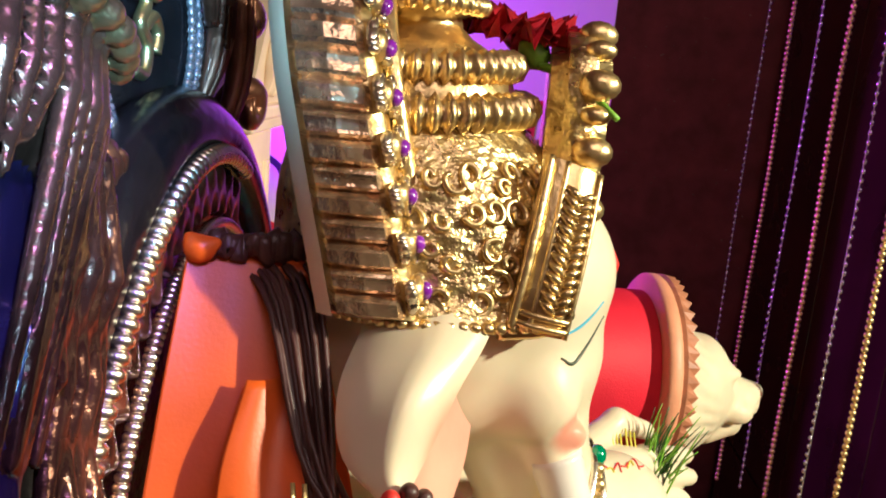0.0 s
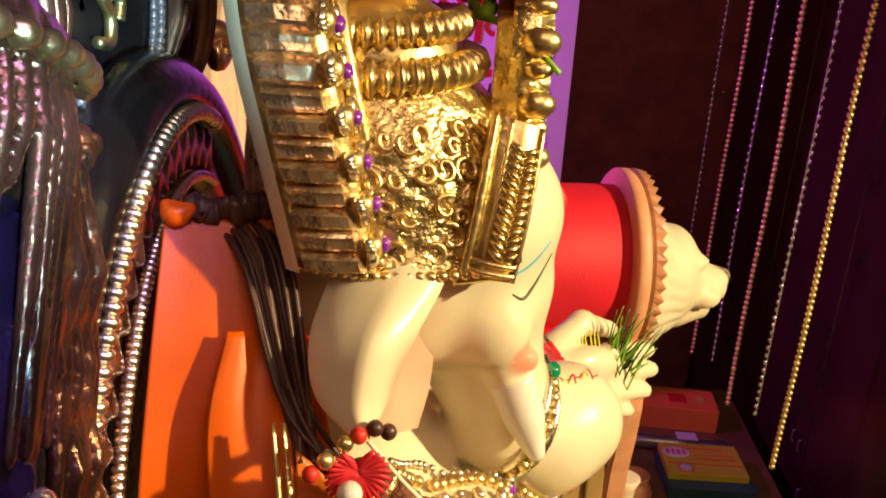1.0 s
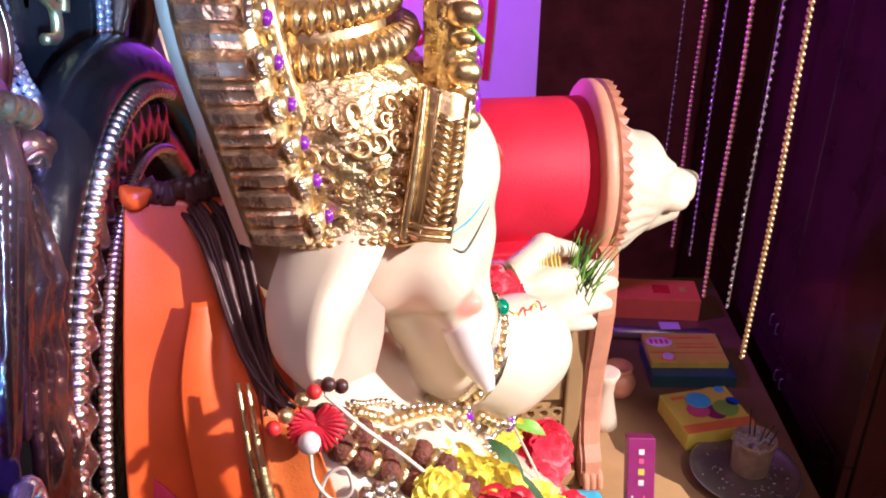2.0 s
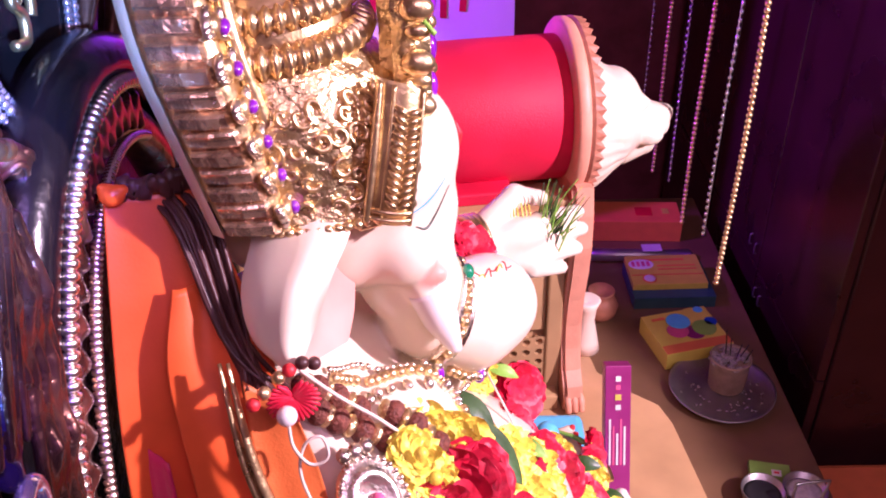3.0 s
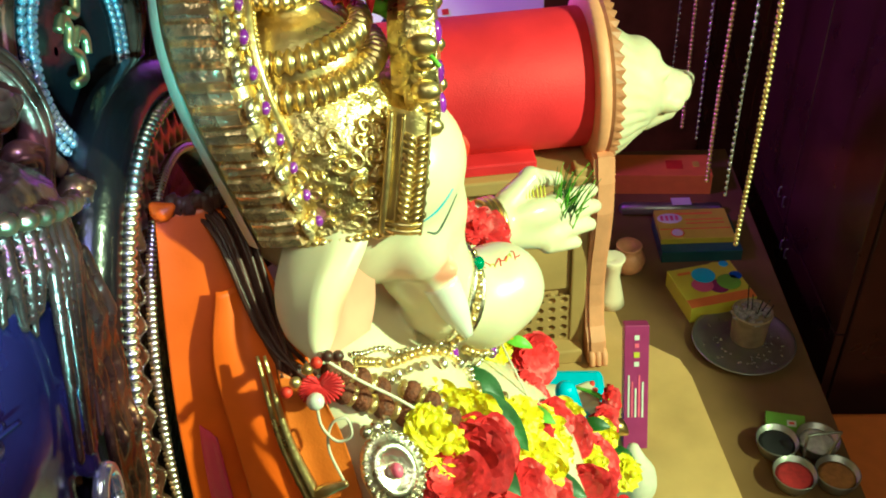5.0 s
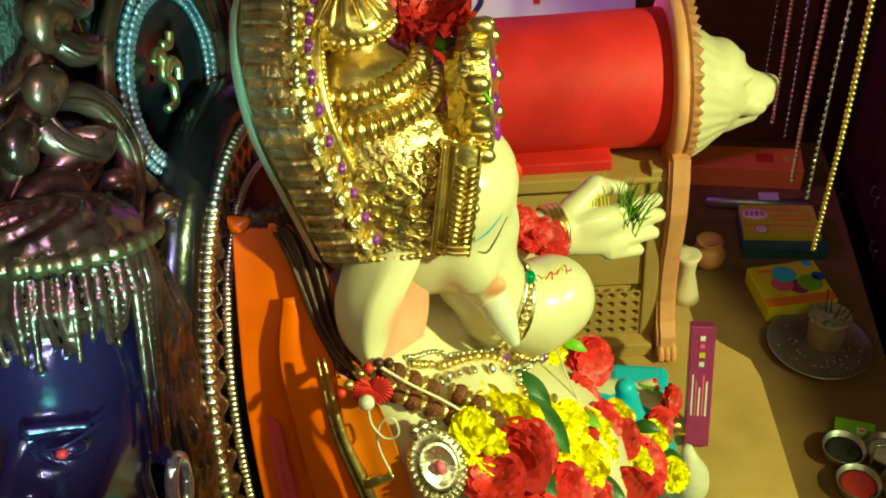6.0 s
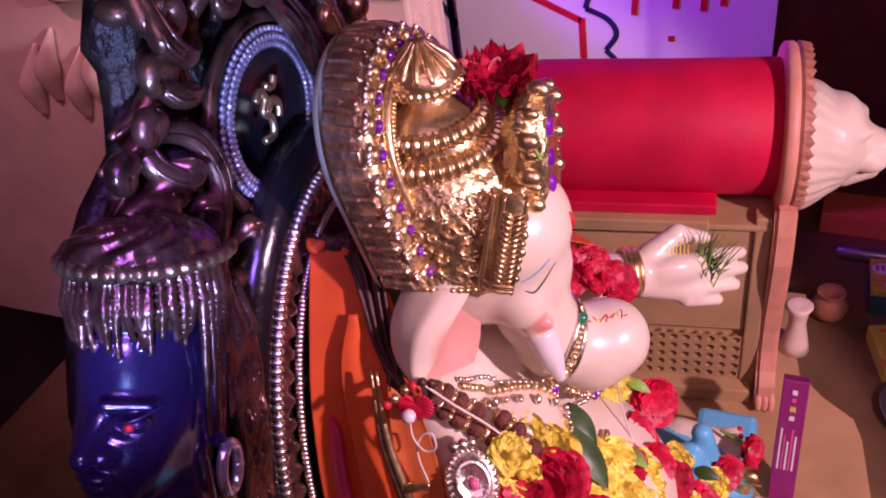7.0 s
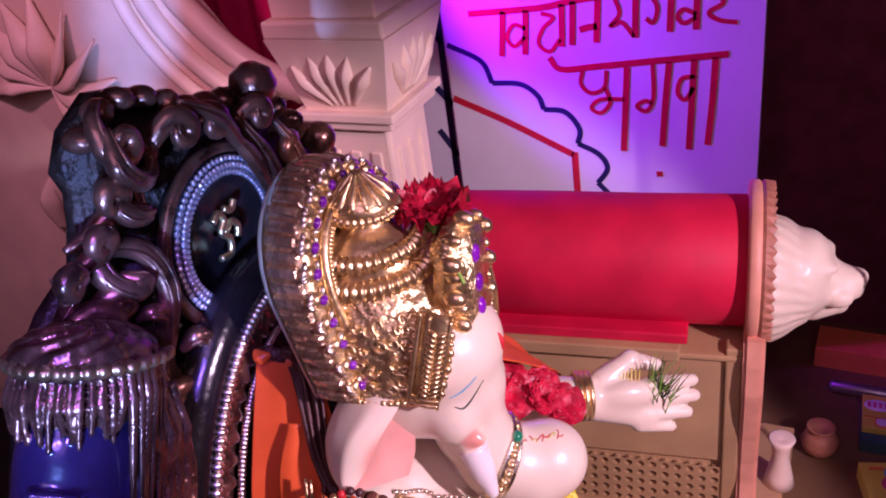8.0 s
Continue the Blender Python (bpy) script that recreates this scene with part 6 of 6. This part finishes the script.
LETTERS = [[(-0.319, 1.426), (-0.173, 1.436), (-0.112, 1.447), (-0.03, 1.458), (0.204, 1.477)],
           [(-0.245, 1.43), (-0.255, 1.339)],
           [(-0.197, 1.432), (-0.205, 1.343)],
           [(-0.2, 1.396), (-0.225, 1.403), (-0.24, 1.378), (-0.226, 1.36), (-0.202, 1.38)],
           [(-0.167, 1.426), (-0.142, 1.417), (-0.164, 1.396), (-0.175, 1.366), (-0.153, 1.35), (-0.131, 1.375)],
           [(-0.124, 1.443), (-0.128, 1.36)],
           [(-0.102, 1.448), (-0.107, 1.363)],
           [(-0.091, 1.393), (-0.074, 1.398), (-0.056, 1.4)]]
LETTERS += [[(-0.053, 1.456), (-0.059, 1.368)],
           [(-0.025, 1.461), (-0.013, 1.424), (-0.031, 1.4), (-0.009, 1.407), (0.014, 1.38)],
           [(0.018, 1.463), (0.016, 1.378)],
           [(0.042, 1.462), (0.057, 1.435), (0.05, 1.407), (0.036, 1.414)],
           [(0.083, 1.467), (0.08, 1.389)],
           [(0.129, 1.471), (0.127, 1.393)],
           [(0.128, 1.421), (0.104, 1.43), (0.094, 1.416), (0.106, 1.405), (0.127, 1.416)],
           [(0.138, 1.468), (0.174, 1.444), (0.149, 1.424), (0.168, 1.41), (0.199, 1.406)]]
LETTERS += [[(-0.155, 1.338), (-0.132, 1.314), (-0.058, 1.321), (0.069, 1.335), (0.186, 1.348)],
           [(-0.089, 1.312), (-0.093, 1.284), (-0.073, 1.266), (-0.047, 1.278), (-0.041, 1.313)],
           [(-0.045, 1.278), (-0.036, 1.248), (-0.055, 1.225), (-0.074, 1.235), (-0.055, 1.253), (-0.007, 1.255)],
           [(-0.001, 1.32), (-0.011, 1.145)],
           [(0.048, 1.328), (0.049, 1.26), (0.035, 1.232), (0.017, 1.242), (0.033, 1.253), (0.047, 1.248)],
           [(0.079, 1.332), (0.072, 1.252), (0.066, 1.16)],
           [(0.06, 1.104), (0.061, 1.093)],
           [(0.125, 1.337), (0.117, 1.156)],
           [(0.126, 1.304), (0.102, 1.299), (0.095, 1.271), (0.109, 1.258), (0.124, 1.283)],
           [(0.163, 1.342), (0.159, 1.254), (0.152, 1.167)]]
for k, pts in enumerate(LETTERS):
    stroke(pts, 0.0125 if len(pts) < 4 or k in (0, 16) else 0.0085, M_INK_R, "letter_stroke")
for pts in ([(-0.40, 1.50), (-0.40, 1.0)], [(-0.44, 1.42), (-0.40, 1.36)], [(-0.44, 1.28), (-0.39, 1.22)], [(-0.43, 1.16), (-0.39, 1.10)]):
    stroke(pts, 0.014, M_INK_B, "blue_line", 1.5735)

# ---- carved pillar and arch of the shrine front ----
pillar = empty("pillar", "carved cream wooden shrine pillar", "pillar")
PX0, PX1, PY0, PY1 = -0.312, -0.192, 0.945, 1.065
box_part("shaft", (PX0, PY0, TABLE), (PX1, PY1, 1.438), M_IVORY, pillar, 0.006)
for i in range(3):
    box_part("flute", (PX0 + 0.018 + 0.034 * i, PY0 - 0.004, 0.75), (PX0 + 0.034 + 0.034 * i, PY0 + 0.002, 1.40), M_IVORY, pillar, 0.002)
    box_part("flute", (PX1 - 0.002, PY0 + 0.018 + 0.034 * i, 0.75), (PX1 + 0.004, PY0 + 0.034 + 0.034 * i, 1.40), M_IVORY, pillar, 0.002)
box_part("collar", (PX0 - 0.014, PY0 - 0.014, 1.438), (PX1 + 0.014, PY1 + 0.014, 1.452), M_IVORY, pillar, 0.003)
box_part("collar", (PX0 - 0.022, PY0 - 0.022, 1.452), (PX1 + 0.022, PY1 + 0.022, 1.466), M_IVORY, pillar, 0.003)


def frustum(w0, w1, z0, z1):
    cx, cy = (PX0 + PX1) / 2, (PY0 + PY1) / 2
    V = [(cx + sx * w, cy + sy * w, z) for w, z in ((w0, z0), (w1, z1)) for sx, sy in ((-1, -1), (1, -1), (1, 1), (-1, 1))]
    return V, [(0, 1, 5, 4), (1, 2, 6, 5), (2, 3, 7, 6), (3, 0, 4, 7), (3, 2, 1, 0), (4, 5, 6, 7)]


mesh_object("capital", *frustum(0.066, 0.094, 1.466, 1.575), M_IVORY, pillar, False)
for i, (dx, h) in enumerate(((-0.05, 0.062), (-0.025, 0.078), (0.0, 0.088), (0.025, 0.078), (0.05, 0.062))):
    cx, cy = (PX0 + PX1) / 2, PY0 - 0.008
    mesh_object("carved_leaf", *tube([(cx + dx * 0.35, cy, 1.474), (cx + dx * 0.9, cy - 0.016, 1.474 + h * 0.6), (cx + dx * 1.25, cy - 0.018, 1.474 + h)], [0.003, 0.010, 0.002], 8, 14, 0.5), M_IVORY, pillar)
    mesh_object("carved_leaf", *tube([(PX1 + 0.008, cy + 0.068 + dx * 0.35, 1.474), (PX1 + 0.022, cy + 0.068 + dx * 0.9, 1.474 + h * 0.6), (PX1 + 0.026, cy + 0.068 + dx * 1.25, 1.474 + h)], [0.003, 0.010, 0.002], 8, 14, 0.5), M_IVORY, pillar)
box_part("abacus", (PX0 - 0.034, PY0 - 0.034, 1.575), (PX1 + 0.034, PY1 + 0.034, 1.60), M_IVORY, pillar, 0.004)
box_part("upper_block", (PX0 - 0.022, PY0 - 0.022, 1.60), (PX1 + 0.022, PY1 + 0.022, 2.0), M_IVORY, pillar, 0.004)

shrine = empty("shrine_arch", "carved cream shrine arch with leaf relief", "arch")
bm = slab([(-1.5, TABLE), (-0.66, TABLE), (-0.62, 1.30), (-0.50, 1.44), (-0.34, 1.47), (-0.40, 1.50), (-0.46, 1.55), (-0.52, 1.63), (-0.56, 1.75), (-0.57, 2.1), (-1.5, 2.1)], 0, 0.03, 0.003)
turned(bm, Matrix(((1, 0, 0, 0), (0, 0, -1, 1.0), (0, 1, 0, 0), (0, 0, 0, 1))))
part("panel", bm, M_IVORY, shrine, smooth=False)
for o, r in ((0.0, 0.020), (0.055, 0.015), (0.095, 0.012)):
    mesh_object("moulding", *tube([(-0.56 - o, 0.968, 1.80), (-0.54 - o, 0.962, 1.66 - 0.3 * o), (-0.49 - o, 0.962, 1.585 - 0.6 * o), (-0.42 - 0.8 * o, 0.962, 1.525 - 0.8 * o), (-0.33 - 0.5 * o, 0.962, 1.482 - o)], r, 10, 40), M_IVORY, shrine)
for i in range(9):
    a = radians(-35 + 26 * i)
    c = Vector((-0.84, 0.964, 1.48))
    mesh_object("carved_leaf", *tube([c, c + Vector((0.07 * math.cos(a), -0.018, 0.07 * math.sin(a))), c + Vector((0.15 * math.cos(a + 0.25), -0.004, 0.15 * math.sin(a + 0.25)))], [0.008, 0.026, 0.003], 10, 20, 0.4), M_IVORY, shrine)
for i in range(6):
    c = Vector((-0.70 - 0.05 * i, 0.964, 1.22 - 0.03 * (i % 2)))
    mesh_object("carved_leaf", *tube([c, c + Vector((0.02, -0.016, 0.07)), c + Vector((0.05, 0, 0.14))], [0.006, 0.022, 0.003], 10, 16, 0.4), M_IVORY, shrine)
box_part("brown_valance", (-0.62, 0.985, TABLE), (-0.32, 0.995, 1.44), M_TABLE, shrine, 0)
drape = empty("magenta_drape", "magenta cloth hung behind the shrine arch", "curtain")
cloth("hanging", [(-0.75, 1.16, 2.1), (-0.75, 1.16, 1.4), (-0.75, 1.16, TABLE)], [(-0.28, 1.16, 2.1), (-0.28, 1.16, 1.4), (-0.28, 1.16, TABLE)], 24, 60, 6.0, 0.012, M_MAGENTA, drape, 0.001, 4)

# ---- hanging bead strings ----
gold_me = bead_mesh("gold_bead", 0.0044, M_GOLD, 8, 6)
silver_me = bead_mesh("crystal_bead", (0.0030, 0.0030, 0.0040), M_CRYSTAL, 7, 5)
for n, (y, z0) in enumerate(((1.66, 0.875), (1.52, 0.850), (1.395, 0.898), (1.278, 0.882), (1.157, 0.935), (1.060, 0.910))):
    gold = n % 2 == 1
    s = empty("bead_string", "hanging string of gold beads" if gold else "hanging string of small crystal beads", "bead string", "hanging bead strings")
    step = 0.0088 if gold else 0.0118
    k = int((1.86 - z0) / step)
    for i in range(k):
        piece("gold_bead" if gold else "crystal_bead", gold_me if gold else silver_me, s, (0.52 + 0.0015 * math.sin(i * 0.11 + n), y + 0.0015 * math.cos(i * 0.07), z0 + step * i))
    mesh_object("thread", *tube([(0.52, y, z0), (0.52, y, 3.0)], 0.0007, 5, 4), M_THREAD, s)
# small bright beads on the back wall stand in for LED dots of light
random.seed(3)
light_dots = [ball((random.uniform(0.2, 0.75), 2.296, random.uniform(0.8, 1.9)), random.uniform(0.0010, 0.0022), 5, 4) for _ in range(150)]
tagged(mesh_object("sequins", *merge(*light_dots), M_CRYSTAL), "tiny beads standing in for LED light dots on the maroon wall cloth", "sequins", kind="stuff")
